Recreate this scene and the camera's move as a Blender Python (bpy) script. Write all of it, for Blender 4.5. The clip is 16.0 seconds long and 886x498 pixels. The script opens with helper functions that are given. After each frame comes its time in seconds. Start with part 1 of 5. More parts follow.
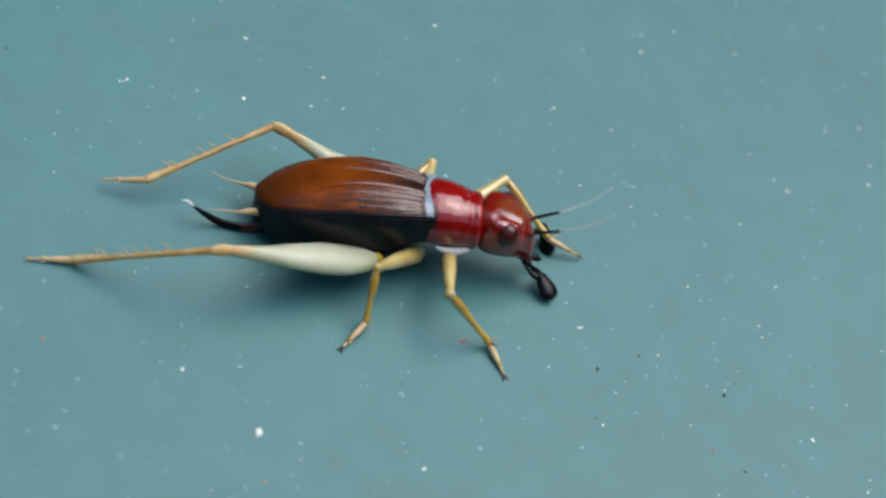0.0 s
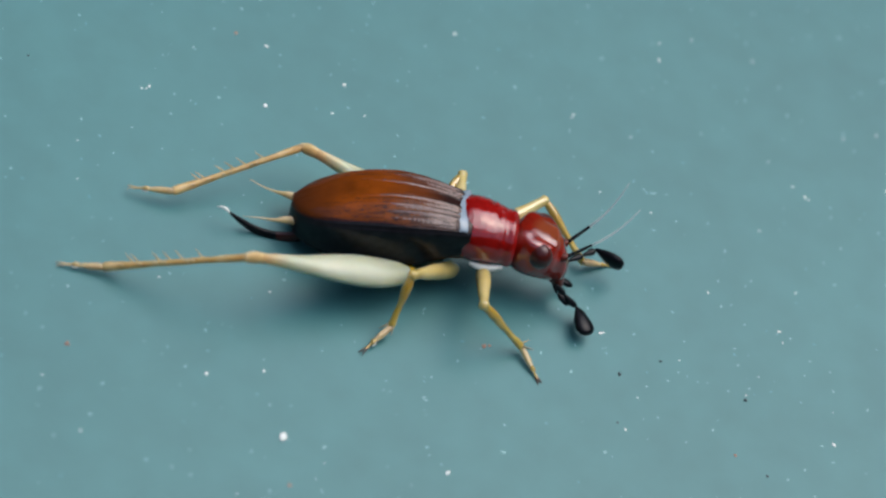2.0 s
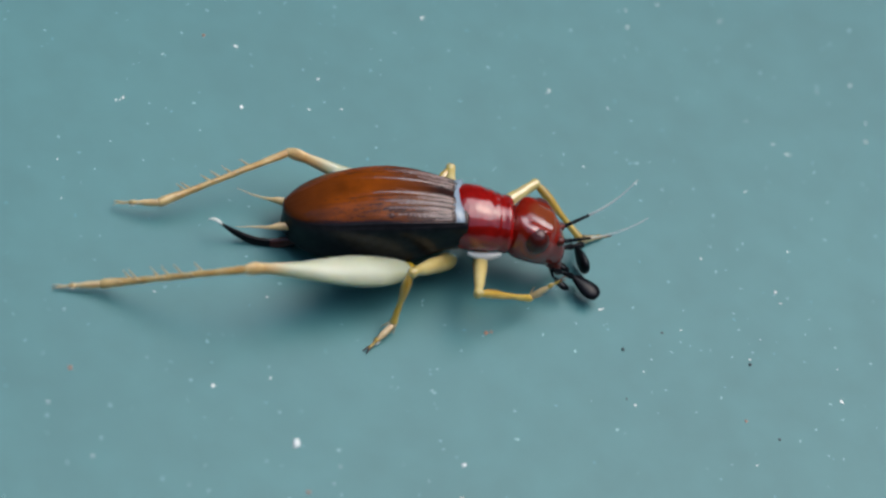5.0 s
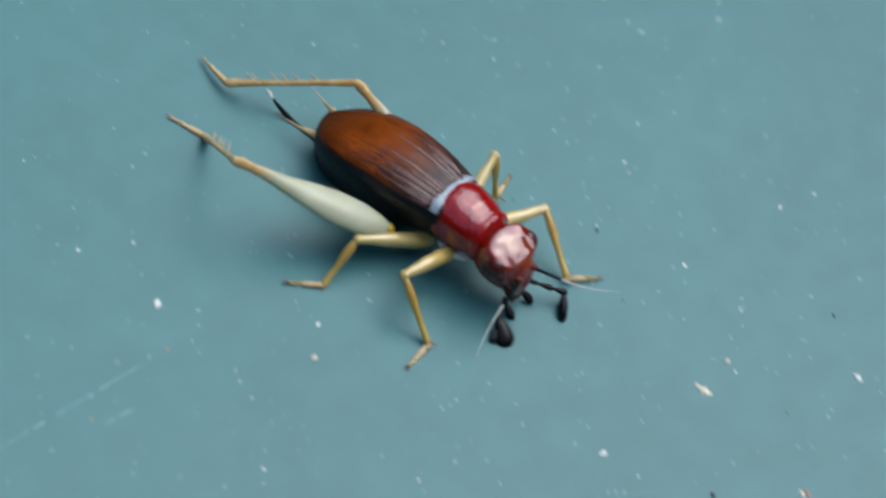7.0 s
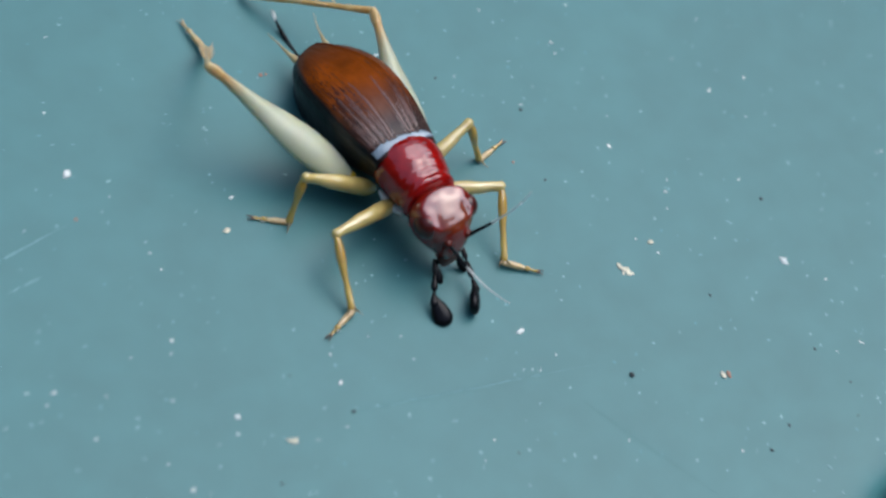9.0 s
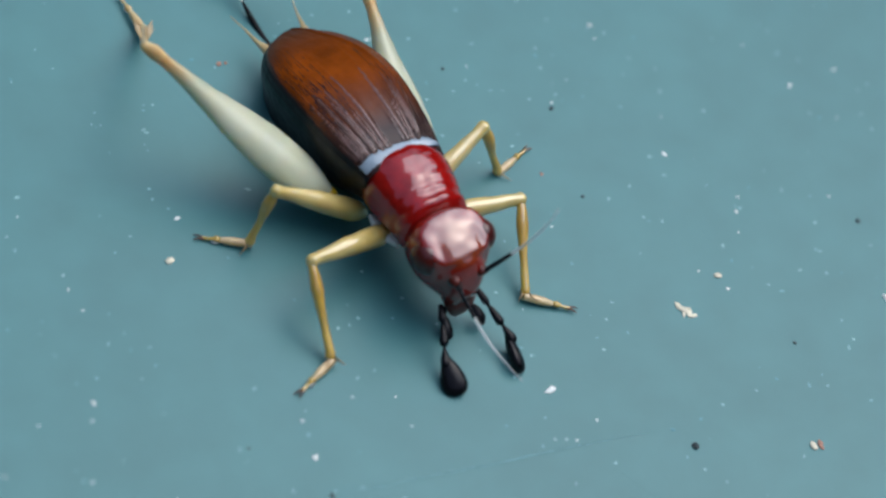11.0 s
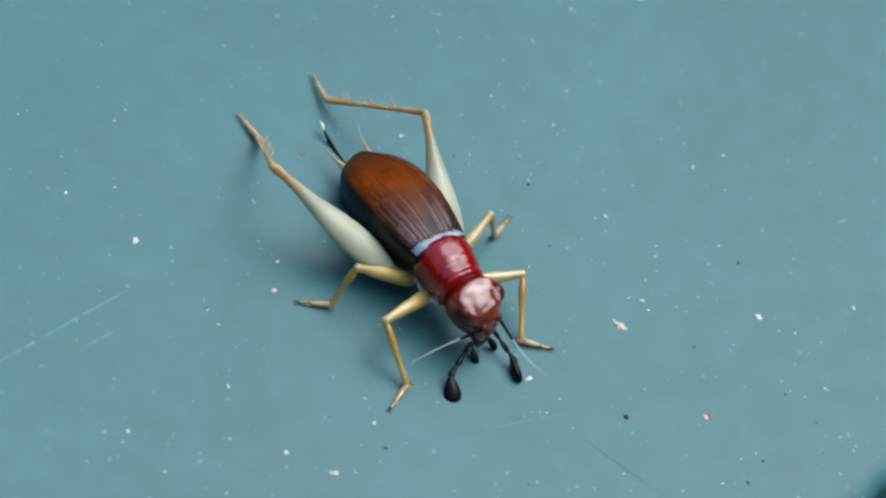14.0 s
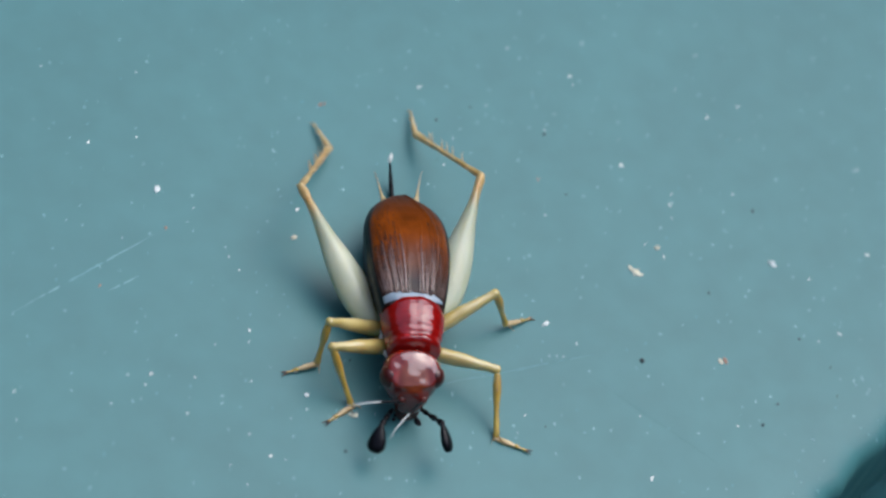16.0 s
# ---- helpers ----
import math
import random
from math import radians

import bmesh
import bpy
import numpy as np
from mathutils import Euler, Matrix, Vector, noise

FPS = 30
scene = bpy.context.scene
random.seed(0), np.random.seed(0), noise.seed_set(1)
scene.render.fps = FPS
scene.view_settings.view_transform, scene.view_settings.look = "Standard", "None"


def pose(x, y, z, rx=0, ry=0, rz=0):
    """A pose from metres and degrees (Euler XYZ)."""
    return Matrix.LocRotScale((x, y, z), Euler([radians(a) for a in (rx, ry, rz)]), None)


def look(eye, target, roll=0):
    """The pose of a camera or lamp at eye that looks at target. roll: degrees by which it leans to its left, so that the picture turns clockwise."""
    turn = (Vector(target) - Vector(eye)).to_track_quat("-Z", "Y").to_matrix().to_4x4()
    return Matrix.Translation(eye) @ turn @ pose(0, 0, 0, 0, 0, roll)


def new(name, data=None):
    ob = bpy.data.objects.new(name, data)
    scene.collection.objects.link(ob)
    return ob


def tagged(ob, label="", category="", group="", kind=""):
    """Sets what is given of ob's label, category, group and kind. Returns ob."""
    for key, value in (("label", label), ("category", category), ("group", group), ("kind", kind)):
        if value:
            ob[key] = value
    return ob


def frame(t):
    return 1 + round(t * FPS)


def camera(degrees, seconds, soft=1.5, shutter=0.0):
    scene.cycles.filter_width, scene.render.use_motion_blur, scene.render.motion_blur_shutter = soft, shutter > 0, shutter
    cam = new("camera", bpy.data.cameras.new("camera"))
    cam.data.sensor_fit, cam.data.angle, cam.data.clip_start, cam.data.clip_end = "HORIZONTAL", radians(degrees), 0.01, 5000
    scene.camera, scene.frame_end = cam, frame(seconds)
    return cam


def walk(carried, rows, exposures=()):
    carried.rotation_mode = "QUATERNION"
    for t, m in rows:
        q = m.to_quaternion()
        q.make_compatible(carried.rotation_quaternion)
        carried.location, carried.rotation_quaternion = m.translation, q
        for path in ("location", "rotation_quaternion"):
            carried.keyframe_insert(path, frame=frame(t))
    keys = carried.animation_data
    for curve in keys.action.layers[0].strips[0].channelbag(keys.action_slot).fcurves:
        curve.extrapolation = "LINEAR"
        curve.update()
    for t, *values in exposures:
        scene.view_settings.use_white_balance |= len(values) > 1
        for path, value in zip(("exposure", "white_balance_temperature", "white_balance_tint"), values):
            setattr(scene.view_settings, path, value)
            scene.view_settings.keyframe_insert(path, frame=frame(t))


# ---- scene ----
cam = camera(18.000, 16.0, soft=2.5, shutter=0.5)
cam.data.dof.use_dof, cam.data.dof.aperture_fstop, cam.data.dof.focus_distance = True, 85, 0.073


def view(x, y, z, tx, ty, roll):
    return look((x * 0.001, y * 0.001, z * 0.001), (tx * 0.001, ty * 0.001, 0), roll)


walk(cam, [
    (0, view(-23.133, -41.403, 55.320, 0.848, -0.783, 25.435)),
    (0.5, view(-23.817, -41.702, 54.702, 0.244, -0.618, 25.188)),
    (1, view(-23.672, -41.791, 54.767, 0.313, -0.587, 25.051)),
    (1.5, view(-23.644, -41.844, 54.948, 0.296, -0.602, 25.047)),
    (2, view(-23.821, -41.896, 54.903, 0.284, -0.609, 25.122)),
    (2.5, view(-23.795, -42.094, 55.029, 0.376, -0.678, 25.083)),
    (3, view(-23.895, -42.199, 54.743, 0.005, -0.958, 24.836)),
    (5.5, view(-26.218, -39.815, 54.144, 0.485, -0.976, 23.122)),
    (6, view(-25.818, -40.209, 54.026, 0.836, -0.958, 22.936)),
    (6.5, view(-25.556, -40.615, 54.488, 1.360, -1.258, 23.267)),
    (6.6, view(-25.511, -41.031, 54.748, 1.400, -1.590, 23.221)),
    (6.7, view(-25.014, -42.432, 54.789, 1.386, -2.719, 22.874)),
    (6.8, view(-24.798, -43.296, 55.413, 1.787, -4.117, 23.353)),
    (6.9, view(-24.239, -43.114, 57.398, 2.756, -5.071, 24.395)),
    (7, view(-24.146, -43.680, 57.441, 3.143, -5.480, 24.193)),
    (7.5, view(-24.834, -46.714, 58.954, 3.799, -7.945, 24.463)),
    (8, view(-24.938, -47.317, 59.912, 3.450, -9.018, 24.963)),
    (8.5, view(-25.324, -47.829, 59.766, 3.056, -9.368, 26.305)),
    (9, view(-22.019, -45.510, 55.638, 4.264, -9.512, 25.110)),
    (9.2, view(-20.189, -43.168, 52.659, 4.311, -9.339, 24.867)),
    (11.3, view(-15.002, -38.110, 42.954, 4.383, -8.499, 22.696)),
    (11.5, view(-14.736, -38.270, 42.844, 4.286, -8.678, 22.346)),
    (12, view(-15.660, -38.441, 42.454, 4.141, -9.662, 23.851)),
    (12.1, view(-15.821, -38.359, 41.976, 3.657, -10.663, 24.530)),
    (12.2, view(-16.350, -37.864, 41.962, 3.244, -10.735, 25.478)),
    (12.3, view(-16.480, -37.958, 41.785, 2.867, -10.486, 24.903)),
    (12.4, view(-16.967, -38.094, 42.433, 2.854, -10.074, 25.119)),
    (12.5, view(-17.945, -38.548, 44.468, 2.840, -9.903, 25.887)),
    (13, view(-22.618, -44.785, 53.999, 3.168, -9.508, 25.935)),
    (13.5, view(-26.813, -49.600, 64.073, 4.258, -7.855, 26.156)),
    (14, view(-27.030, -50.082, 63.699, 4.283, -7.444, 25.387)),
    (14.5, view(-27.619, -50.032, 62.964, 3.602, -7.639, 24.564)),
    (15, view(-27.446, -49.986, 62.746, 3.779, -7.475, 24.365)),
    (15.5, view(-27.454, -50.124, 63.186, 3.925, -7.858, 24.674)),
    (16, view(-27.468, -51.976, 63.666, 3.190, -9.258, 24.577)),
], exposures=[(0, 0.66, 6480, 10), (6, 0.66, 6480, 10), (7.5, 0.64, 6130, 10), (16, 0.64, 6130, 10)])

MM = 0.001
world = bpy.data.worlds.new("sky")
scene.world = world
world.use_nodes = True
sky = world.node_tree.nodes.new("ShaderNodeTexSky")
sky.sky_type, sky.sun_disc = "NISHITA", False
sky.sun_elevation, sky.sun_rotation = radians(64), radians(67)
sky.dust_density, sky.ozone_density = 4.0, 0.4
back = world.node_tree.nodes["Background"]
world.node_tree.links.new(sky.outputs[0], back.inputs[0])
back.inputs[1].default_value = 0.106
sun = new("sun", bpy.data.lights.new("sun", "SUN"))
sun.data.energy, sun.data.angle, sun.data.color = 1.2, radians(65), (0.86, 0.92, 1.0)
sun.matrix_world = look((0.35, 0.14, 0.92), (0, 0, 0))


# ---- materials ----
def material(name, base, rough=0.5, coat=0.0, metal=0.0, scale=2500.0, vary=0.15, bump=0.0, second=None, alpha=1.0, sub=0.0, coat_rough=0.08, spec=0.3, clear=0.0, coat_ior=1.5):
    """A surface with two scales of variation in colour and a fine relief; scale is in cycles per metre."""
    m = bpy.data.materials.new(name)
    m.use_nodes = True
    tree = m.node_tree
    nodes, links = tree.nodes, tree.links
    b = nodes["Principled BSDF"]
    coords = nodes.new("ShaderNodeTexCoord")
    fine, broad = nodes.new("ShaderNodeTexNoise"), nodes.new("ShaderNodeTexNoise")
    fine.inputs["Scale"].default_value, fine.inputs["Detail"].default_value = scale, 4
    broad.inputs["Scale"].default_value, broad.inputs["Detail"].default_value = scale / 7, 3
    for n in (fine, broad):
        links.new(coords.outputs["Object"], n.inputs["Vector"])
    both = nodes.new("ShaderNodeMath")
    both.operation = "ADD"
    links.new(fine.outputs[0], both.inputs[0])
    links.new(broad.outputs[0], both.inputs[1])
    ramp = nodes.new("ShaderNodeValToRGB")
    lo, hi = ramp.color_ramp.elements
    lo.position, hi.position = 0.7 / 2, 1.3 / 2
    second = second or tuple(c * (1 + vary) for c in base)
    lo.color, hi.color = (*[c * (1 - vary) for c in base], 1), (*second, 1)
    half = nodes.new("ShaderNodeMath")
    half.operation = "MULTIPLY"
    half.inputs[1].default_value = 0.5
    links.new(both.outputs[0], half.inputs[0])
    links.new(half.outputs[0], ramp.inputs[0])
    links.new(ramp.outputs[0], b.inputs["Base Color"])
    b.inputs["Roughness"].default_value, b.inputs["Metallic"].default_value = rough, metal
    b.inputs["Coat Weight"].default_value, b.inputs["Coat Roughness"].default_value = coat, coat_rough
    b.inputs["Coat IOR"].default_value = coat_ior
    b.inputs["Alpha"].default_value = alpha
    b.inputs["Specular IOR Level"].default_value = spec
    b.inputs["Transmission Weight"].default_value = clear
    if sub:
        b.inputs["Subsurface Weight"].default_value, b.inputs["Subsurface Scale"].default_value = sub, 0.0006
        b.inputs["Subsurface Radius"].default_value = (1.0, 0.8, 0.5)
    if bump:
        relief = nodes.new("ShaderNodeBump")
        relief.inputs["Strength"].default_value, relief.inputs["Distance"].default_value = bump, 0.00005
        links.new(fine.outputs[0], relief.inputs["Height"])
        links.new(relief.outputs[0], b.inputs["Normal"])
    return m


PAINT = material("painted_metal", (0.058, 0.187, 0.192), 0.43, scale=900, vary=0.08, bump=0.05, spec=0.42)
RED = material("red_chitin", (0.25, 0.004, 0.003), 0.45, 1.0, scale=2600, vary=0.35, bump=0.35, spec=0.02, coat_rough=0.06, coat_ior=1.75)
HEAD_RED = material("red_brown_chitin", (0.21, 0.009, 0.003), 0.45, 1.0, scale=2600, vary=0.35, bump=0.1, spec=0.02, coat_rough=0.05, coat_ior=1.9)
MOUTH = material("dark_mouth", (0.08, 0.010, 0.005), 0.4, 0.5, scale=2600, vary=0.35, bump=0.15, spec=0.1)
EYE = material("eye", (0.055, 0.008, 0.006), 0.3, 0.8, scale=6000, vary=0.3, spec=0.1, coat_rough=0.1)
BLACK = material("black_chitin", (0.003, 0.003, 0.0045), 0.5, 0.35, scale=5000, vary=0.4, bump=0.25, spec=0.06, coat_rough=0.2)
FLANK = material("black_wing_flank", (0.009, 0.009, 0.011), 0.5, 0.35, scale=5000, vary=0.4, bump=0.5, spec=0.05, coat_rough=0.22)
BELLY = material("dark_belly", (0.010, 0.006, 0.005), 0.35, 0.3, scale=4000, vary=0.3)
WING = material("wing_cover", (0.20, 0.044, 0.003), 0.5, 0.55, scale=1500, vary=0.45, bump=0.4, spec=0.03, coat_rough=0.18, coat_ior=1.5)
# paler crests: the glints on the wing front are painted along its veins
VEIN_SHEEN = material("vein_sheen", (0.12, 0.05, 0.03), 0.4, 1.0, scale=2500, vary=0.4, spec=0.2, coat_rough=0.2, coat_ior=1.8)
WING_DARK = material("dark_wing_border", (0.035, 0.010, 0.005), 0.45, 0.5, scale=2500, vary=0.5, bump=0.3, spec=0.1, coat_rough=0.12)
CREAM = material("cream_cuticle", (0.44, 0.47, 0.32), 0.35, 0.5, scale=700, vary=0.12, second=(0.54, 0.57, 0.42), sub=0.8, coat_rough=0.15)
AMBER = material("amber_cuticle", (0.55, 0.29, 0.016), 0.22, 1.0, scale=1000, vary=0.35, second=(0.76, 0.52, 0.12), sub=0.3, clear=0.1, spec=0.5, coat_rough=0.05, coat_ior=1.65)
STRAW = material("straw_cuticle", (0.64, 0.45, 0.10), 0.25, 1.0, scale=1000, vary=0.2, second=(0.76, 0.62, 0.28), sub=0.35, clear=0.1, spec=0.5, coat_rough=0.05, coat_ior=1.65)
ORANGE = material("orange_cuticle", (0.60, 0.29, 0.05), 0.35, 0.6, scale=2500, vary=0.3, second=(0.76, 0.54, 0.26), sub=0.4, clear=0.06)
PALE = material("pale_membrane", (0.70, 0.72, 0.66), 0.3, 0.4, scale=2500, vary=0.1)
# the membrane's blue is the sky's reflection, put into its base colour
COLLAR = material("sky_tinted_membrane", (0.24, 0.31, 0.37), 0.28, 0.9, scale=2500, vary=0.3, bump=0.3, coat_rough=0.12)
THREAD = material("pale_thread", (0.9, 0.94, 0.9), 0.6, scale=3000, vary=0.05, alpha=0.4)
CLAW = material("brown_claw", (0.12, 0.05, 0.025), 0.4, scale=4000, vary=0.3)
OVI = material("dark_red_blade", (0.05, 0.010, 0.008), 0.25, 0.5, scale=2500, vary=0.4)
DUST = material("white_dust", (0.80, 0.84, 0.80), 0.7, scale=4000, vary=0.15)
FAINT = material("pale_dust_film", (0.22, 0.42, 0.43), 0.6, scale=4000, vary=0.2)
DIM = material("dark_scuff", (0.055, 0.182, 0.188), 0.43, scale=3000, vary=0.12)
TRACE = material("faint_trace", (0.14, 0.34, 0.36), 0.5, scale=3000, vary=0.2)
CHIP = material("straw_chip", (0.70, 0.66, 0.50), 0.6, scale=3000, vary=0.3)
# the shade below the sheet's edge is put into this dark base colour
SHADED_GROUND = material("shade_coloured_ground", (0.022, 0.075, 0.085), 0.9, scale=700, vary=0.5, bump=0.4, spec=0.05)
TARSUS = material("pale_tarsus", (0.62, 0.38, 0.15), 0.3, 0.9, scale=2500, vary=0.3, second=(0.78, 0.60, 0.34), sub=0.3, coat_rough=0.08)
YELLOW = material("yellow_joint", (0.55, 0.36, 0.01), 0.3, 0.7, scale=2000, vary=0.2)
SHADE_WALL = material("added_shade_wall", (0.022, 0.036, 0.022), 0.85, scale=60, vary=0.4, bump=0.3, spec=0.1)
RUST = material("rust_chip", (0.40, 0.22, 0.16), 0.7, scale=3000, vary=0.4)
SOOT = material("dark_grit", (0.022, 0.035, 0.038), 0.6, scale=4000, vary=0.3)


def shade_along(m, x0, x1, tint):
    """The pigment changes to the tint along a part, from x0 to x1 (millimetres)."""
    nodes, links = m.node_tree.nodes, m.node_tree.links
    b = nodes["Principled BSDF"]
    source = b.inputs["Base Color"].links[0].from_socket
    split, ramp, mix = nodes.new("ShaderNodeSeparateXYZ"), nodes.new("ShaderNodeMapRange"), nodes.new("ShaderNodeMix")
    links.new(nodes["Texture Coordinate"].outputs["Object"], split.inputs[0])
    links.new(split.outputs[0], ramp.inputs["Value"])
    ramp.inputs["From Min"].default_value, ramp.inputs["From Max"].default_value = x0 * MM, x1 * MM
    mix.data_type = "RGBA"
    links.new(ramp.outputs[0], mix.inputs["Factor"])
    links.new(source, mix.inputs["A"])
    mix.inputs["B"].default_value = (*tint, 1)
    links.new(mix.outputs["Result"], b.inputs["Base Color"])


def island_tint(m, tint):
    """Each speck takes its own paleness."""
    nodes, links = m.node_tree.nodes, m.node_tree.links
    b = nodes["Principled BSDF"]
    source = b.inputs["Base Color"].links[0].from_socket
    geo, mix, power = nodes.new("ShaderNodeNewGeometry"), nodes.new("ShaderNodeMix"), nodes.new("ShaderNodeMath")
    power.operation = "POWER"
    power.inputs[1].default_value = 1.3
    mix.data_type = "RGBA"
    links.new(geo.outputs["Random Per Island"], power.inputs[0])
    links.new(power.outputs[0], mix.inputs["Factor"])
    links.new(source, mix.inputs["A"])
    mix.inputs["B"].default_value = (*tint, 1)
    links.new(mix.outputs["Result"], b.inputs["Base Color"])


def blotch(m, centre, reach, tint):
    """A paler area of the shell's own pigment round a place (millimetres), fading out over its reach."""
    nodes, links = m.node_tree.nodes, m.node_tree.links
    b = nodes["Principled BSDF"]
    source = b.inputs["Base Color"].links[0].from_socket
    gap, ramp, mix = nodes.new("ShaderNodeVectorMath"), nodes.new("ShaderNodeMapRange"), nodes.new("ShaderNodeMix")
    gap.operation = "DISTANCE"
    gap.inputs[1].default_value = [c * MM for c in centre]
    links.new(nodes["Texture Coordinate"].outputs["Object"], gap.inputs[0])
    links.new(gap.outputs["Value"], ramp.inputs["Value"])
    ramp.inputs["From Min"].default_value, ramp.inputs["From Max"].default_value = reach * 0.55 * MM, reach * MM
    ramp.inputs["To Min"].default_value, ramp.inputs["To Max"].default_value = 1.0, 0.0
    mix.data_type = "RGBA"
    links.new(ramp.outputs[0], mix.inputs["Factor"])
    links.new(source, mix.inputs["A"])
    mix.inputs["B"].default_value = (*tint, 1)
    links.new(mix.outputs["Result"], b.inputs["Base Color"])


SPECK = material("pale_speck", (0.80, 0.84, 0.80), 0.7, scale=4000, vary=0.15)
island_tint(SPECK, (0.14, 0.36, 0.38))
blotch(HEAD_RED, (0.80, 0.0, 0.62), 0.56, (0.22, 0.045, 0.015))
island_tint(FAINT, (0.08, 0.25, 0.27))
shade_along(CREAM, 3.35, 4.2, (0.58, 0.33, 0.12))
shade_along(WING, -2.9, -4.3, (0.06, 0.016, 0.005))
shade_along(WING, -2.1, -0.5, (0.022, 0.008, 0.006))


# ---- mesh tools; lengths in millimetres ----
def part(name, bm, mat, parent=None, label="", smooth=True):
    me = bpy.data.meshes.new(name)
    bmesh.ops.recalc_face_normals(bm, faces=bm.faces)
    bm.transform(Matrix.Scale(MM, 4))
    bm.to_mesh(me)
    bm.free()
    for m in mat if isinstance(mat, (list, tuple)) else [mat]:
        me.materials.append(m)
    if smooth:
        me.polygons.foreach_set("use_smooth", [True] * len(me.polygons))
    ob = new(name, me)
    if parent:
        ob.parent = parent
    if label:
        ob["label"] = label
    return ob


def tube(bm, rings, n=14, power=2.0, mat=0):
    """Rings of (x, y, z, half width, half height) along x, joined to a closed hull; power above 2 squares the section."""
    loops = []
    for x, y, z, w, h in rings:
        loop = []
        for i in range(n):
            a = 2 * math.pi * (i + 0.5) / n
            c, s = math.cos(a), math.sin(a)
            c, s = (math.copysign(abs(v) ** (2 / power), v) for v in (c, s))
            loop.append(bm.verts.new((x, y + w * c, z + h * s)))
        loops.append(loop)
    for a, b in zip(loops, loops[1:]):
        for i in range(n):
            bm.faces.new((a[i], a[(i + 1) % n], b[(i + 1) % n], b[i])).material_index = mat
    for loop in (loops[0], loops[-1]):
        bm.faces.new(loop).material_index = mat
    return loops


def profile(stations, steps=18):
    """Smooth rings through the stations (x, y, z, half width, half height)."""
    s = np.array(stations, float)
    k = np.linspace(0, len(s) - 1, steps)
    out = []
    for v in k:
        i = min(int(v), len(s) - 2)
        f = v - i
        p0, p1, p2, p3 = s[max(i - 1, 0)], s[i], s[i + 1], s[min(i + 2, len(s) - 1)]
        q = 0.5 * (2 * p1 + (p2 - p0) * f + (2 * p0 - 5 * p1 + 4 * p2 - p3) * f * f + (3 * p1 - p0 - 3 * p2 + p3) * f ** 3)
        q[3:] = np.maximum(q[3:], 0.006)
        out.append(tuple(q))
    return out


def ball(bm, c, r, u=16, v=10, mat=0):
    got = bmesh.ops.create_uvsphere(bm, u_segments=u, v_segments=v, radius=1.0, matrix=Matrix.Translation(c) @ Matrix.Diagonal((*r, 1)))
    for vert in got["verts"]:
        for f in vert.link_faces:
            f.material_index = mat
    return got["verts"]


def bone(a, b, up=(0, 0, 1), length=None):
    """The pose whose x axis runs from a to b (millimetres); with a length, the far end sits on b."""
    a, b = Vector(a), Vector(b)
    x = (b - a).normalized()
    y = Vector(up).cross(x)
    if y.length < 1e-4:
        y = Vector((0, 1, 0))
    y.normalize()
    z = x.cross(y)
    if length:
        a = b - x * length
    m = Matrix((x, y, z)).transposed().to_4x4()
    m.translation = a * MM
    return m


# ---- the painted sheet: it ends in a rolled edge; beyond lies lower ground, coloured dark for shade ----
EDGE, ALONG = Vector((11.97, -19.16)), Vector((0.841, 0.541))
OUT = Vector((0.541, -0.841))



def sheet_z(x, y):
    """The sheet bends gently down over the last two millimetres before its edge."""
    d = min(0.0, (Vector((x, y)) - EDGE).dot(OUT))
    return -0.02 * max(0.0, d + 2.5) ** 2


def make_sheet():
    bm = bmesh.new()
    rows = []
    # from far inside to the lip, then round and down
    section = [(-160, 0), (-60, 0), (-25, 0), (-12, 0), (-6, 0), (-3, 0), (-2.5, 0), (-2, 0), (-1.6, 0), (-1.2, 0), (-0.7, -0.01), (-0.35, -0.05), (-0.1, -0.14), (0.05, -0.3), (0.12, -0.55), (0.12, -2.0), (0.12, -6.0)]
    for k in range(161):
        s = (k - 80) * 0.25 + math.copysign(max(0, abs(k - 80) - 40) * 3.2, k - 80)
        row = []
        for d, z in section:
            wob = 0.25 * noise.noise(Vector((s * 0.6, 3.1, 0))) + 0.16 * noise.noise(Vector((s * 1.7, 1.1, 0)))
            p = EDGE + ALONG * s + OUT * (d + (wob if d > -2 else 0))
            row.append(bm.verts.new((p.x, p.y, z - 0.02 + sheet_z(p.x, p.y))))
        rows.append(row)
    for a, b in zip(rows, rows[1:]):
        for i in range(len(section) - 1):
            bm.faces.new((a[i], b[i], b[i + 1], a[i + 1]))
    ob = part("ground", bm, PAINT)
    tagged(ob, "blue-green painted metal sheet with dust and scratches", "ground", kind="structure")
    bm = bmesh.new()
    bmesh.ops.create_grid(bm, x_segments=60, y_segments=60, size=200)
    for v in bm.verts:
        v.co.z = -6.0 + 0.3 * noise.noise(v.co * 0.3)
    tagged(part("lower_ground", bm, SHADED_GROUND), "lower ground below the sheet's edge, its shade put into a dark colour", "ground", kind="structure")


def add_shade_walls():
    """Plain dark walls, unseen, added around the sheet to keep low sky out of reflections."""
    for name, x, y, w, d in (("added_wall_north", 0, 205, 205, 5), ("added_wall_south", 0, -205, 205, 5), ("added_wall_east", 205, 0, 5, 199.9), ("added_wall_west", -205, 0, 5, 199.9)):
        bm = bmesh.new()
        bmesh.ops.create_cube(bm, size=2.0, matrix=Matrix.Translation((x, y, 70)) @ Matrix.Diagonal((w, d, 78, 1)))
        bmesh.ops.bevel(bm, geom=bm.edges[:], offset=1.5, segments=2, affect="EDGES")
        tagged(part(name, bm, SHADE_WALL, smooth=False), "unseen dark green wall added round the sheet to block low sky", "wall", kind="structure")


make_sheet()
add_shade_walls()

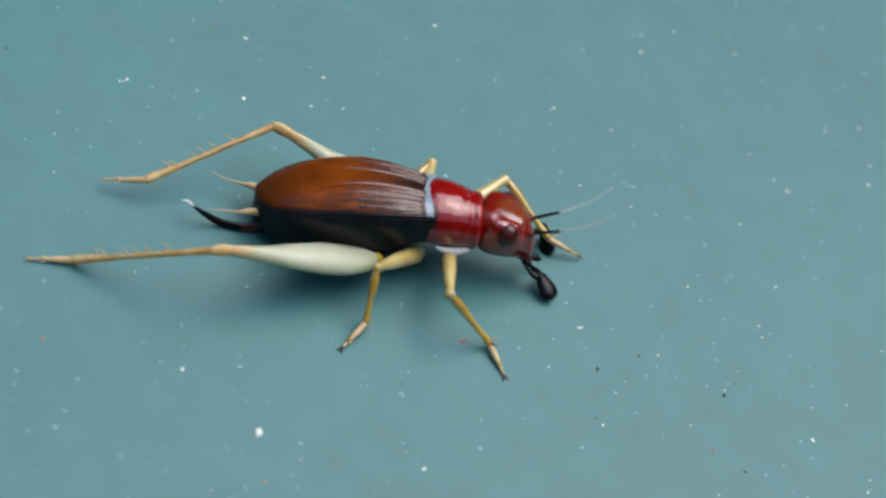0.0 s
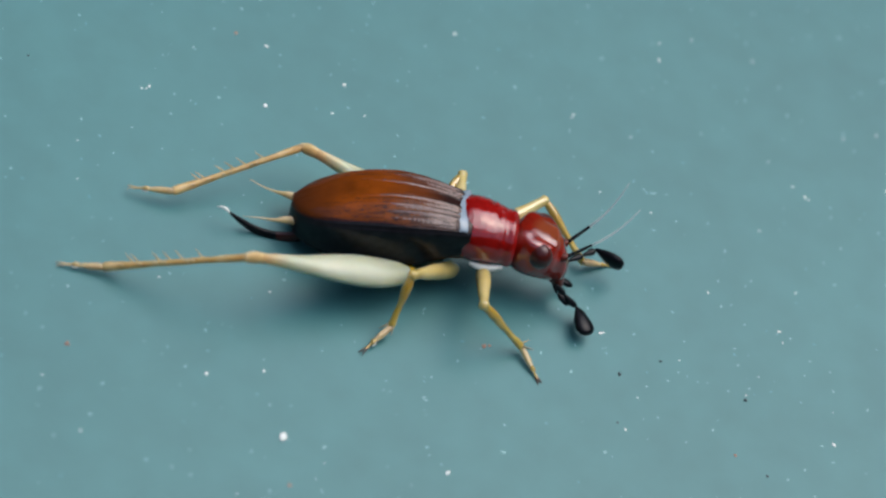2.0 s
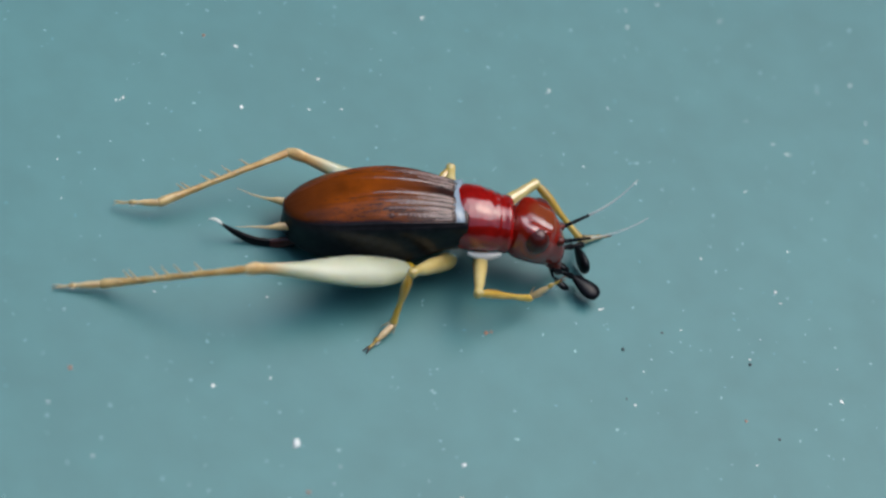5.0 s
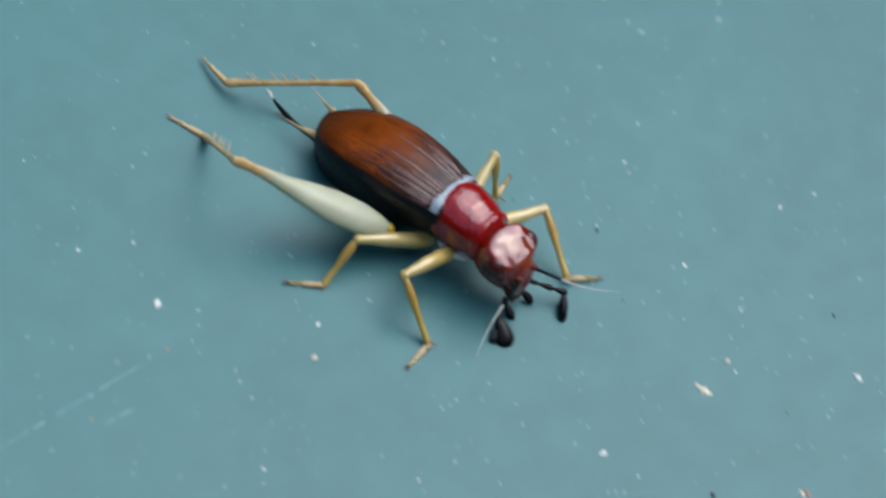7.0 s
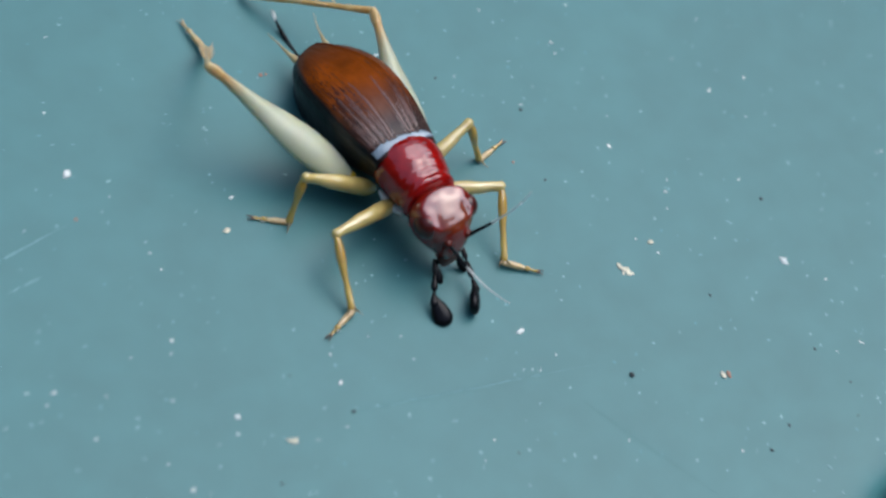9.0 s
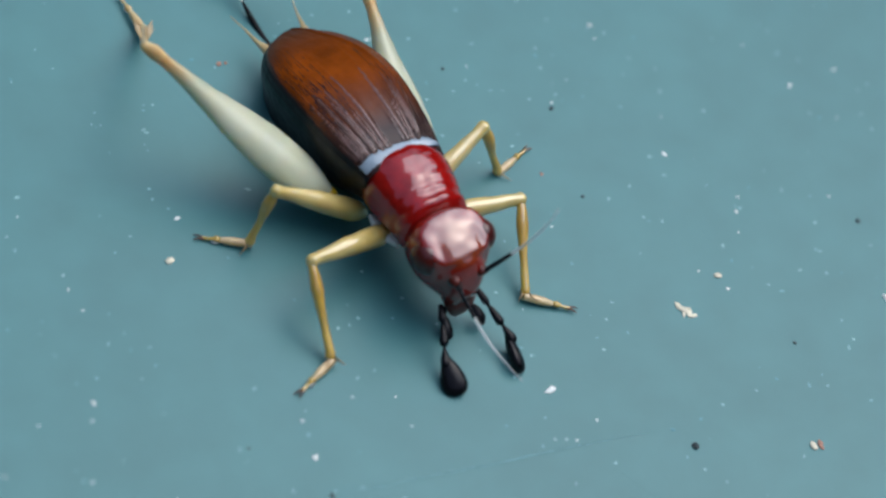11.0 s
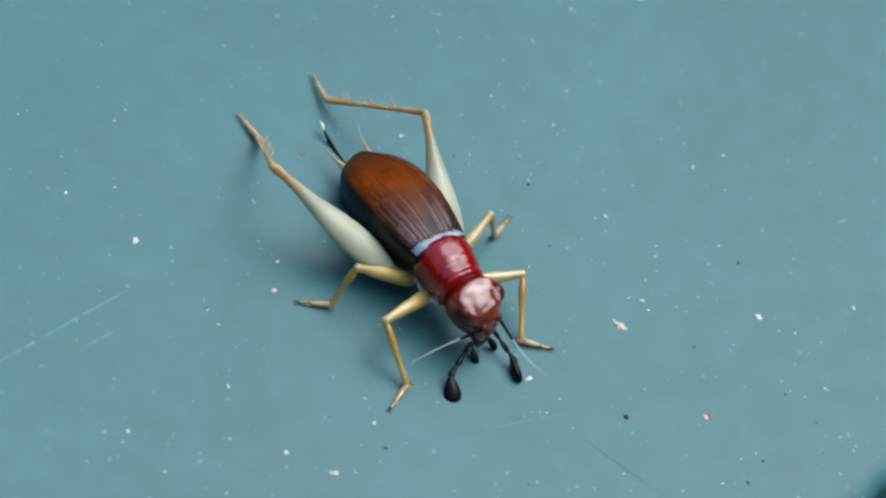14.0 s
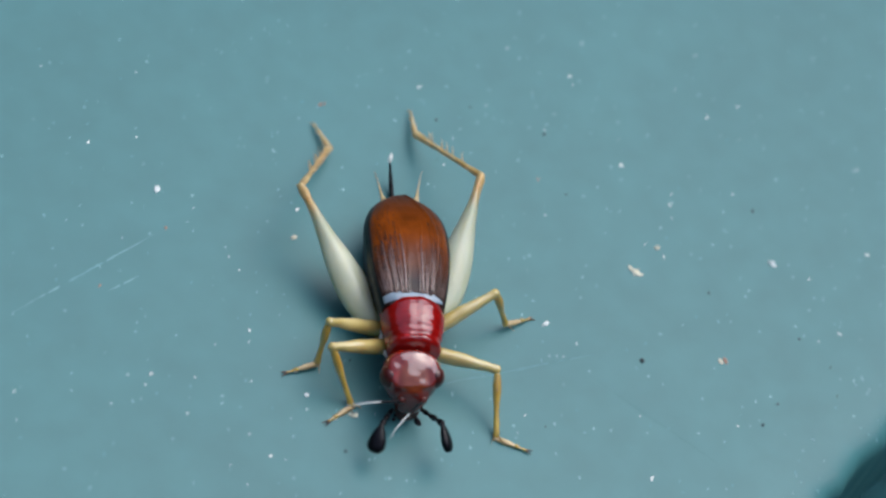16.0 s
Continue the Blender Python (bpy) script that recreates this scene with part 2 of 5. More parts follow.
# ---- the cricket: x forward, y to its left, origin below the rear edge of its neck shield ----
cricket = tagged(new("cricket"), "red-headed bush cricket with brown wing covers standing on painted sheet", "cricket")

LEN_FRONT, LEN_MID, LEN_HIND = (2.00, 1.95), (2.15, 1.48), (4.50, 3.62)


# trunk
def make_abdomen():
    bm = bmesh.new()
    tube(bm, profile([(-4.36, 0, 0.90, 0.12, 0.12), (-4.22, 0, 0.88, 0.44, 0.27), (-3.9, 0, 0.95, 0.66, 0.38), (-3.2, 0, 1.02, 0.86, 0.5), (-1.5, 0, 1.3, 0.92, 0.62), (0, 0, 1.4, 0.85, 0.62), (0.5, 0, 1.35, 0.6, 0.5)], 24), 24)
    return part("abdomen", bm, BELLY, cricket, "blackish shiny abdomen")


def wing_section(u):
    """Half width, crown and lower edge of the wing covers at u, 0 at the front and 1 at the rear."""
    w = 0.93 + 0.37 * math.sin(min(1, u / 0.55) * math.pi / 2) if u < 0.55 else 1.30 * math.sqrt(max(0.0, 1 - ((u - 0.55) / 0.452) ** 2.6))
    top = 2.14 + 0.19 * math.sin(min(u / 0.35, 1) * math.pi / 2) - (0.90 * ((u - 0.35) / 0.65) ** 1.9 if u > 0.35 else 0)
    low = 1.35 - 1.9 * min(u, 0.35) + (0.12 * ((u - 0.8) / 0.2) ** 2 if u > 0.8 else 0)
    return w, top, low


def wing_point(u, v):
    """v runs from -1 at the right lower edge over the crown to 1 at the left one: a rounded box in section, tucked in below."""
    w, top, low = wing_section(u)
    k = min(1.0, abs(v))
    a = k * math.pi / 2
    y = w * math.sin(a) ** 0.54 * (1 - 0.14 * max(0.0, (k - 0.65) / 0.35) ** 1.5)
    z = low + (top - low) * max(0.0, math.cos(a)) ** 0.50
    return 0.22 - 4.56 * u, math.copysign(y, v), z


def seam(u):
    """Where the right wing cover ends on the left one."""
    return 0.10 + 0.16 * math.sin(min(1.0, u * 1.15) * math.pi)


def make_tegmen(side):
    """A wing cover: flat-topped, bent down steeply at the flank, tapering to a round rear end, with raised veins."""
    bm = bmesh.new()
    nu, nv = 130, 220
    rng = random.Random(5 + side)
    veins = [(0.02 + 0.031 * i + rng.uniform(-0.008, 0.008), rng.uniform(0.03, 0.07), rng.uniform(0.45, 0.80), rng.uniform(0.5, 1.0)) for i in range(19)]

    def vein(u, k):
        """Height of the veins at a place, 0 to 1; they spring from the collar and fade towards the middle."""
        got = 0.0
        for q, start, end, high in veins:
            fade = min(1.0, max(0.0, (u - start) / 0.05)) * min(1.0, max(0.0, (end - u) / 0.40))
            got += high * fade * math.exp(-((k - q * (0.86 + 0.25 * u) - 0.006 * math.sin(9 * u + 40 * q)) / 0.006) ** 2)
        return got

    def furrow(u, k):
        """True in the thin dark grooves between the veins, broken here and there."""
        for q, start, end, high in veins[2:]:
            if abs(k - (q + 0.0155) * (0.86 + 0.25 * u) - 0.006 * math.sin(9 * u + 40 * q)) < 0.0036:
                return start < u < end + 0.14 and noise.noise(Vector((u * 14, q * 90, 4))) > -0.12
        return False

    grid, crest = [], []
    for i in range(nu + 1):
        u = i / nu
        row, line = [], []
        edge = seam(u)
        for j in range(nv + 1):
            v = edge + (side - edge) * j / nv if side > 0 else edge + 0.03 + (-1.0 - edge - 0.03) * j / nv
            x, y, z = wing_point(u, v)
            k = abs(v)
            high = vein(u, k) if k < 0.62 else 0.0
            rise = 0.03 * high + 0.02 * math.exp(-((k - 0.58) / 0.025) ** 2) * min(1.0, u / 0.12) + 0.008 * noise.noise(Vector((x * 3, y * 9, side)))
            rise += 0.005 * math.sin(u * 330 + 9 * k + 2 * noise.noise(Vector((u * 9, k * 9, 2)))) if k < 0.6 else 0.0
            rise += 0.016 * math.exp(-((k - 0.66) / 0.02) ** 2) * min(1.0, u / 0.12)
            rise += 0.03 * math.exp(-((v - edge) / 0.03) ** 2) * min(1.0, u / 0.15) if side < 0 else 0.0
            row.append(bm.verts.new((x, y, z + rise + (0.03 if side < 0 else 0))))
            line.append(high)
        grid.append(row)
        crest.append(line)
    for i in range(nu):
        for j in range(nv):
            f = bm.faces.new((grid[i][j], grid[i + 1][j], grid[i + 1][j + 1], grid[i][j + 1]))
            u, k = i / nu, abs(wing_v(i / nu, j / nv, side))
            flank = k > 0.57 + 0.015 * math.sin(9 * u) - 0.05 * min(1.0, max(0.0, (u - 0.3) / 0.5))
            border = k > 0.53 + 0.012 * math.sin(23 * u) - 0.05 * min(1.0, max(0.0, (u - 0.3) / 0.5)) or (j < 14 * (1 - 0.6 * u) + 2 * math.sin(11 * u) and u < 0.9 and side > 0)
            f.material_index = 1 if flank else 2 if crest[i][j] > 0.55 else 3 if border or furrow(u, k) else 0
    ob = part("tegmen", bm, (WING, FLANK, VEIN_SHEEN, WING_DARK), cricket, "brown wing cover with fine veins and a black flank")
    mod = ob.modifiers.new("thick", "SOLIDIFY")
    mod.thickness, mod.offset = 0.03 * MM, -1 if side > 0 else 1
    return ob


def wing_v(u, f, side):
    return seam(u) + (side - seam(u)) * f


def make_collar():
    # widest where the wing front would mirror the sky
    bm = bmesh.new()
    n, rows = 60, 8
    grid = []
    for i in range(rows + 1):
        row = []
        for j in range(n + 1):
            v = -0.57 + j / n * 1.05
            u = 0.02 + (i / rows) * (0.014 + 0.055 * max(0.0, 1 - ((v + 0.18) / 0.66) ** 2) + 0.012 * noise.noise(Vector((j * 0.7, 2, 0))))
            x, y, z = wing_point(u, v)
            out = 0.05 + 0.03 * math.sin(math.pi * i / rows)
            row.append(bm.verts.new((x, y * 1.01 + math.copysign(out * 0.4 * abs(v), v), z + out)))
        grid.append(row)
    for i in range(rows):
        for j in range(n):
            bm.faces.new((grid[i][j], grid[i + 1][j], grid[i + 1][j + 1], grid[i][j + 1]))
    ob = part("collar", bm, COLLAR, cricket, "pale membrane behind the neck shield, bluish sky reflection in its colour")
    mod = ob.modifiers.new("thick", "SOLIDIFY")
    mod.thickness = 0.03 * MM
    return ob


def make_pronotum():
    bm = bmesh.new()
    rings = profile([(-0.08, 0, 1.56, 0.76, 0.66), (0.04, 0, 1.57, 0.86, 0.73), (0.3, 0, 1.57, 0.92, 0.76), (0.7, 0, 1.54, 0.87, 0.75), (1.0, 0, 1.50, 0.81, 0.72), (1.15, 0, 1.47, 0.76, 0.68), (1.32, 0, 1.45, 0.77, 0.70), (1.42, 0, 1.42, 0.7, 0.62)], 60)
    loops = tube(bm, rings, 72, 2.15)
    for loop in loops:
        for v in loop:
            v.co.z += 0.02 * noise.noise(v.co * 2.2)
            wrinkle = 0.5 * noise.noise(Vector((v.co.x * 5, v.co.y * 2.2, 3))) + 0.35 * noise.noise(Vector((v.co.x * 9, v.co.y * 5, 7)))
            wrinkle += 0.3 * noise.noise(Vector((v.co.x * 16, v.co.y * 12, 1)))
            v.co.z += 0.034 * wrinkle * min(1.0, max(0.0, (v.co.z - 1.3) / 0.4))
            groove = math.exp(-(v.co.y / 0.06) ** 2) + 0.5 * math.exp(-((v.co.x - 0.95) / 0.06) ** 2)
            if v.co.z > 1.6:
                v.co.z -= 0.03 * groove
    ob = part("pronotum", bm, RED, cricket, "glossy dark red neck shield")
    for side in (-1, 1):
        bm = bmesh.new()
        tube(bm, profile([(0.35, side * 0.80, 1.04, 0.04, 0.05), (0.6, side * 0.79, 0.98, 0.09, 0.09), (0.9, side * 0.74, 0.95, 0.10, 0.10), (1.22, side * 0.68, 1.0, 0.05, 0.05)], 12), 10)
        part("pronotum_margin", bm, PALE, ob, "whitish lower margin")
    return ob


def make_head():
    bm = bmesh.new()
    tube(bm, profile([(-0.12, 0, -0.04, 0.3, 0.3), (0.0, 0, -0.02, 0.58, 0.54), (0.28, 0, 0.05, 0.78, 0.78), (0.66, 0, 0.05, 0.82, 0.82), (1.0, 0, -0.06, 0.68, 0.74), (1.26, 0, -0.22, 0.48, 0.58), (1.44, 0, -0.38, 0.36, 0.42), (1.56, 0, -0.5, 0.2, 0.24)], 56), 64, 2.2)
    for v in bm.verts:
        if v.co.x > 0.95:
            v.co.z -= 0.05 * math.exp(-((v.co.x - 1.12) / 0.07) ** 2) * (1 if v.co.z > -0.2 else 0)
        # flat crown between the eyes
        over = v.co.x * 0.05 + v.co.z - 0.56
        if over > 0:
            v.co.z -= over * 0.78
        # furrows beside the eyes and across the brow
        if v.co.z > -0.1:
            v.co.z -= 0.03 * math.exp(-((abs(v.co.y) - 0.42 - 0.1 * (v.co.x - 0.7)) / 0.07) ** 2) * (1 if v.co.x > 0.45 else 0) * min(1.0, max(0.0, (v.co.x - 0.45) / 0.2))
            v.co.z -= 0.03 * math.exp(-((v.co.x - 1.08 - 0.25 * v.co.y ** 2) / 0.06) ** 2)
        v.co += 0.022 * noise.noise_vector(v.co * 2.2)
        v.co.z += 0.02 * noise.noise(v.co * 4.5) * min(1.0, max(0.0, v.co.z / 0.3))
    head = part("head", bm, HEAD_RED, cricket, "glossy reddish head")
    bm = bmesh.new()
    tube(bm, profile([(1.15, 0, -0.5, 0.40, 0.3), (1.42, 0, -0.66, 0.36, 0.3), (1.58, 0, -0.84, 0.28, 0.22), (1.64, 0, -0.98, 0.15, 0.12)], 12), 20)
    part("mouthparts", bm, MOUTH, head, "dark red mouthparts")
    for side in (-1, 1):
        bm = bmesh.new()
        tube(bm, profile([(1.18, side * 0.30, 0.10, 0.12, 0.12), (1.30, side * 0.30, 0.13, 0.13, 0.13), (1.40, side * 0.30, 0.15, 0.085, 0.085)], 9), 14)
        part("antenna_socket", bm, MOUTH, head, "dark ring at the root of an antenna")
        bm = bmesh.new()
        ball(bm, (0.66, side * 0.63, 0.20), (0.33, 0.29, 0.36), 24, 18)
        part("eye", bm, EYE, head, "dark red-brown shiny compound eye")
    return head


def make_antenna(head):
    """Black beaded base, then a pale thread; it runs along x from its root."""
    bm = bmesh.new()
    x = 0.0
    for i in range(7):
        ball(bm, (x, 0, 0), (0.085, 0.06 - 0.003 * i, 0.06 - 0.003 * i), 10, 8)
        x += 0.115
    ant = part("antenna", bm, BLACK, head, "black beaded antenna base with a pale thread")
    bm = bmesh.new()
    tube(bm, [(0.75 + 0.3 * i, 0.02 * i * i * 0.3, 0.012 * i * i, 0.034 - 0.005 * i, 0.034 - 0.005 * i) for i in range(6)], 6)
    tube_mat = part("antenna_thread", bm, THREAD, head)
    return ant, tube_mat


def make_palp(head):
    bm = bmesh.new()
    tube(bm, profile([(0, 0, 0, 0.055, 0.055), (0.27, 0, 0, 0.075, 0.075), (0.39, 0, 0, 0.032, 0.032), (0.47, 0, 0, 0.055, 0.055), (0.76, 0, 0, 0.09, 0.085), (0.86, 0, 0, 0.032, 0.032), (0.94, 0, 0, 0.055, 0.055), (1.18, 0, 0, 0.1, 0.09), (1.28, 0, 0, 0.03, 0.03)], 48), 12)
    stem = part("palp_stem", bm, BLACK, head, "black jointed palp")
    bm = bmesh.new()
    tube(bm, profile([(-0.05, 0, 0, 0.03, 0.03), (0.08, 0, 0, 0.1, 0.07), (0.34, 0, 0, 0.22, 0.13), (0.6, 0, 0, 0.26, 0.14), (0.76, 0, 0, 0.18, 0.1), (0.81, 0, 0, 0.06, 0.04)], 20), 14)
    paddle = part("palp_paddle", bm, BLACK, head, "black paddle-shaped palp end")
    return stem, paddle


def make_small_palp(head, side):
    bm = bmesh.new()
    tube(bm, profile([(1.35, side * 0.2, -0.85, 0.04, 0.04), (1.48, side * 0.28, -0.97, 0.055, 0.055), (1.54, side * 0.31, -1.02, 0.03, 0.03), (1.64, side * 0.35, -1.08, 0.09, 0.075), (1.84, side * 0.38, -1.15, 0.12, 0.09), (1.98, side * 0.38, -1.18, 0.04, 0.04)], 26), 12)
    return part("small_palp", bm, BLACK, head, "short black lip palp")


def dent(bm):
    """Slight unevenness of a grown shell."""
    for v in bm.verts:
        v.co += 0.018 * noise.noise_vector(v.co * 3.0)


def make_leg(pair):
    """Thigh, shank and foot; each runs along x from its upper joint."""
    if pair == "hind":
        thigh = [(-0.25, 0, 0, 0.1, 0.12), (0.0, 0, -0.03, 0.26, 0.26), (0.5, 0, -0.05, 0.46, 0.32), (1.2, 0, -0.06, 0.53, 0.34), (2.1, 0, -0.05, 0.44, 0.29), (3.2, 0, -0.02, 0.23, 0.20), (4.0, 0, 0.03, 0.12, 0.16), (4.42, 0, 0.03, 0.14, 0.175), (4.68, 0, 0, 0.09, 0.1)]
        shank = [(-0.05, 0, 0, 0.09, 0.09), (0.2, 0, 0, 0.1, 0.1), (1.5, 0, 0, 0.075, 0.08), (3.0, 0, 0, 0.085, 0.09), (3.8, 0, 0, 0.12, 0.12), (3.95, 0, 0, 0.06, 0.06)]
        foot = [(-0.08, 0, 0, 0.08, 0.08), (0.3, 0, 0, 0.09, 0.09), (0.6, 0, -0.02, 0.06, 0.05), (0.85, 0, 0, 0.07, 0.06), (1.0, 0, -0.02, 0.03, 0.03)]
        thigh = [(x * LEN_HIND[0] / 4.6, *rest) for x, *rest in thigh]
        shank = [(x * LEN_HIND[1] / 3.9, *rest) for x, *rest in shank]
    else:
        L1, L2 = (LEN_FRONT if pair == "front" else LEN_MID)
        thigh = [(-0.1, 0, 0, 0.1, 0.12), (0.2, 0, 0, 0.19, 0.23), (L1 * 0.45, 0, 0.01, 0.19, 0.23), (L1 * 0.8, 0, 0.02, 0.13, 0.15), (L1 * 0.93, 0, 0.01, 0.12, 0.14), (L1 + 0.02, 0, 0, 0.13, 0.14), (L1 + 0.1, 0, 0, 0.06, 0.07)]
        shank = [(-0.06, 0, 0, 0.07, 0.08), (0.1, 0, 0.01, 0.09, 0.1), (L2 * 0.22, 0, 0.02, 0.12, 0.13), (L2 * 0.38, 0, 0.015, 0.11, 0.12), (L2 * 0.6, 0, 0, 0.08, 0.085), (L2 * 0.85, 0, 0, 0.085, 0.09), (L2 * 0.95, 0, 0, 0.1, 0.105), (L2 + 0.05, 0, 0, 0.05, 0.05)]
        foot = [(-0.06, 0, 0, 0.08, 0.08), (0.34, 0, 0, 0.085, 0.085), (0.52, 0, 0, 0.06, 0.055), (0.75, 0, 0, 0.075, 0.06), (0.9, 0, 0, 0.04, 0.04)]
    bm = bmesh.new()
    tube(bm, profile(thigh, 36), 24, 1.7 if pair == "hind" else 2.2)
    dent(bm)
    if pair == "hind":
        for f in bm.faces:
            c = f.calc_center_median()
            f.material_index = 1 if c.x > 4.12 else 0
    a = part(pair + "_thigh", bm, (CREAM, ORANGE) if pair == "hind" else STRAW, cricket, "swollen cream-white thigh with an orange knee" if pair == "hind" else "translucent amber thigh")
    bm = bmesh.new()
    tube(bm, profile(shank, 36), 14)
    dent(bm)
    b = part(pair + "_shank", bm, ORANGE if pair == "hind" else AMBER, cricket, "thin orange spined shank" if pair == "hind" else "translucent amber shank")
    for i in range(6 if pair == "hind" else 2):
        for side in (-1, 1):
            bm = bmesh.new()
            x = 1.2 + 0.36 * i + 0.12 * math.sin(3.7 * i + side) if pair == "hind" else shank[-1][0] - 0.12
            tube(bm, [(0, 0, 0, 0.028, 0.028), (0.16, 0, 0.01, 0.018, 0.018), (0.30, 0, 0.03, 0.004, 0.004)], 6)
            s = part("spine", bm, TARSUS, b)
            s.matrix_basis = Matrix.Translation((x * MM, side * 0.05 * MM, 0.04 * MM)) @ pose(0, 0, 0, 25 * side, -35, 40 * side)
    if pair == "hind":
        bm = bmesh.new()
        ball(bm, (-0.16, 0, -0.02), (0.2, 0.2, 0.22), 14, 10)
        part("trochanter", bm, YELLOW, a, "small bright yellow joint at the hip")
    # first foot joint pale, second dark with a whitish pad, the last thin and brown
    e = foot[-1][0]
    bm = bmesh.new()
    tube(bm, profile([(x, y, z, w, h) for x, y, z, w, h in foot if x < 0.6 * e] + [(0.66 * e, 0, 0, 0.045, 0.04)], 20), 12)
    c = part(pair + "_foot", bm, TARSUS, cricket, "pale straw jointed foot")
    bm = bmesh.new()
    tube(bm, profile([(0.60 * e, 0, 0, 0.04, 0.04), (0.68 * e, 0, 0.015, 0.07, 0.06), (0.78 * e, 0, 0.01, 0.05, 0.045)], 9), 10)
    part("middle_joint", bm, ORANGE if pair == "hind" else AMBER, c, "brownish joint")
    bm = bmesh.new()
    ball(bm, (0.72 * e, 0.02, -0.035), (0.09, 0.06, 0.035), 12, 8)
    part("sole_pad", bm, PALE, c, "whitish sole pad")
    bm = bmesh.new()
    tube(bm, profile([(0.76 * e, 0, 0.01, 0.04, 0.035), (0.88 * e, 0, 0.0, 0.035, 0.03), (1.02 * e, 0, -0.005, 0.045, 0.04)], 9), 8)
    part("end_joint", bm, TARSUS if pair == "hind" else AMBER, c, "thin pale last joint" if pair == "hind" else "thin brownish last joint")
    for side in (-1, 1):
        bm = bmesh.new()
        tube(bm, profile([(e - 0.04, side * 0.015, 0, 0.024, 0.024), (e + 0.09, side * 0.04, 0.01, 0.018, 0.018), (e + 0.19, side * 0.07, -0.02, 0.005, 0.005)], 8), 8)
        part("claw", bm, TARSUS if pair == "hind" else CLAW, c, "pale hooked claw" if pair == "hind" else "dark hooked claw")
    return a, b, c


def make_ovipositor():
    """A sickle that hangs from a hinge in the tail; it runs back along -x."""
    bm = bmesh.new()
    tube(bm, profile([(0.25, 0, 0.02, 0.12, 0.18), (-0.15, 0, -0.2, 0.11, 0.18), (-0.6, -0.02, -0.36, 0.095, 0.165), (-1.0, -0.05, -0.38, 0.085, 0.15), (-1.45, -0.09, -0.25, 0.075, 0.135), (-1.9, -0.13, 0.03, 0.055, 0.10), (-2.22, -0.17, 0.30, 0.02, 0.03)], 34), 14)
    for f in bm.faces:
        f.material_index = 1 if f.calc_center_median().x < -0.95 else 0
    o = part("ovipositor", bm, (OVI, BLACK), cricket, "upcurved dark sickle-shaped egg-laying blade")
    bm = bmesh.new()
    tube(bm, profile([(-2.17, -0.17, 0.27, 0.02, 0.02), (-2.26, -0.16, 0.36, 0.06, 0.035), (-2.38, -0.13, 0.39, 0.045, 0.025), (-2.52, -0.1, 0.36, 0.01, 0.01)], 12), 8)
    part("pale_tip", bm, PALE, o, "pale membranous tip")
    return o


def make_cercus(side):
    bm = bmesh.new()
    rise = 0.06 if side > 0 else 0.0
    tube(bm, profile([(-4.0, side * 0.42, 1.08, 0.13, 0.13), (-4.42, side * 0.47, 1.08 + rise, 0.10, 0.10), (-4.7, side * 0.53, 1.06 + rise, 0.045, 0.045), (-5.1, side * 0.6, 1.09 + rise, 0.02, 0.02), (-5.5, side * 0.7, 1.12 + 2 * rise, 0.006, 0.006)], 16), 8)
    return part("cercus", bm, TARSUS, cricket, "pale tapering tail feeler")


make_abdomen()
make_tegmen(-1), make_tegmen(1)
make_collar()
cam.data.dof.focus_object = make_pronotum()
head = make_head()
feeler_left, thread_left = make_antenna(head)
feeler_right, thread_right = make_antenna(head)
stem_left, paddle_left = make_palp(head)
stem_right, paddle_right = make_palp(head)
make_small_palp(head, -1), make_small_palp(head, 1)
legs = {pair + side: make_leg(pair) for pair in ("front", "mid", "hind") for side in ("_right", "_left")}
ovipositor = make_ovipositor()
make_cercus(-1), make_cercus(1)


# where the specks lie, in millimetres
SPECKS_TINY = [
    (-8.03, -3.61), (-5.45, -7.00), (8.34, -2.88), (9.30, -3.45), (2.29, -1.54), (4.70, -5.21), (-9.01, 2.60), (-9.15, 1.36),
    (-4.27, 6.50), (-7.41, -1.67), (-4.00, -7.17), (-10.65, -4.64), (-6.32, -8.02), (-7.80, -7.26), (6.16, -4.04), (7.54, -1.84),
    (10.57, -7.53), (-4.29, -7.62), (-3.35, -8.94), (-4.47, -11.88), (-3.47, -11.88), (-4.21, -14.87), (-0.43, -14.63), (0.38, -14.37),
    (2.44, -11.98), (2.59, -12.66), (5.80, -13.33), (12.73, -3.85), (8.30, -4.54), (14.25, -5.97), (10.85, -16.28), (7.51, -15.58),
    (3.61, -15.70), (4.00, -15.16), (7.78, -5.12), (10.15, -5.66), (-3.16, -9.44), (-10.48, -13.71), (-5.28, -12.88), (-6.95, -13.41),
    (-3.37, -15.79), (-2.88, -14.50), (-4.64, -16.45), (-4.96, -15.78), (10.88, -8.78),
]
SPECKS_TINY_MORE = [
    (5.60, -10.23), (6.81, -8.29),
]
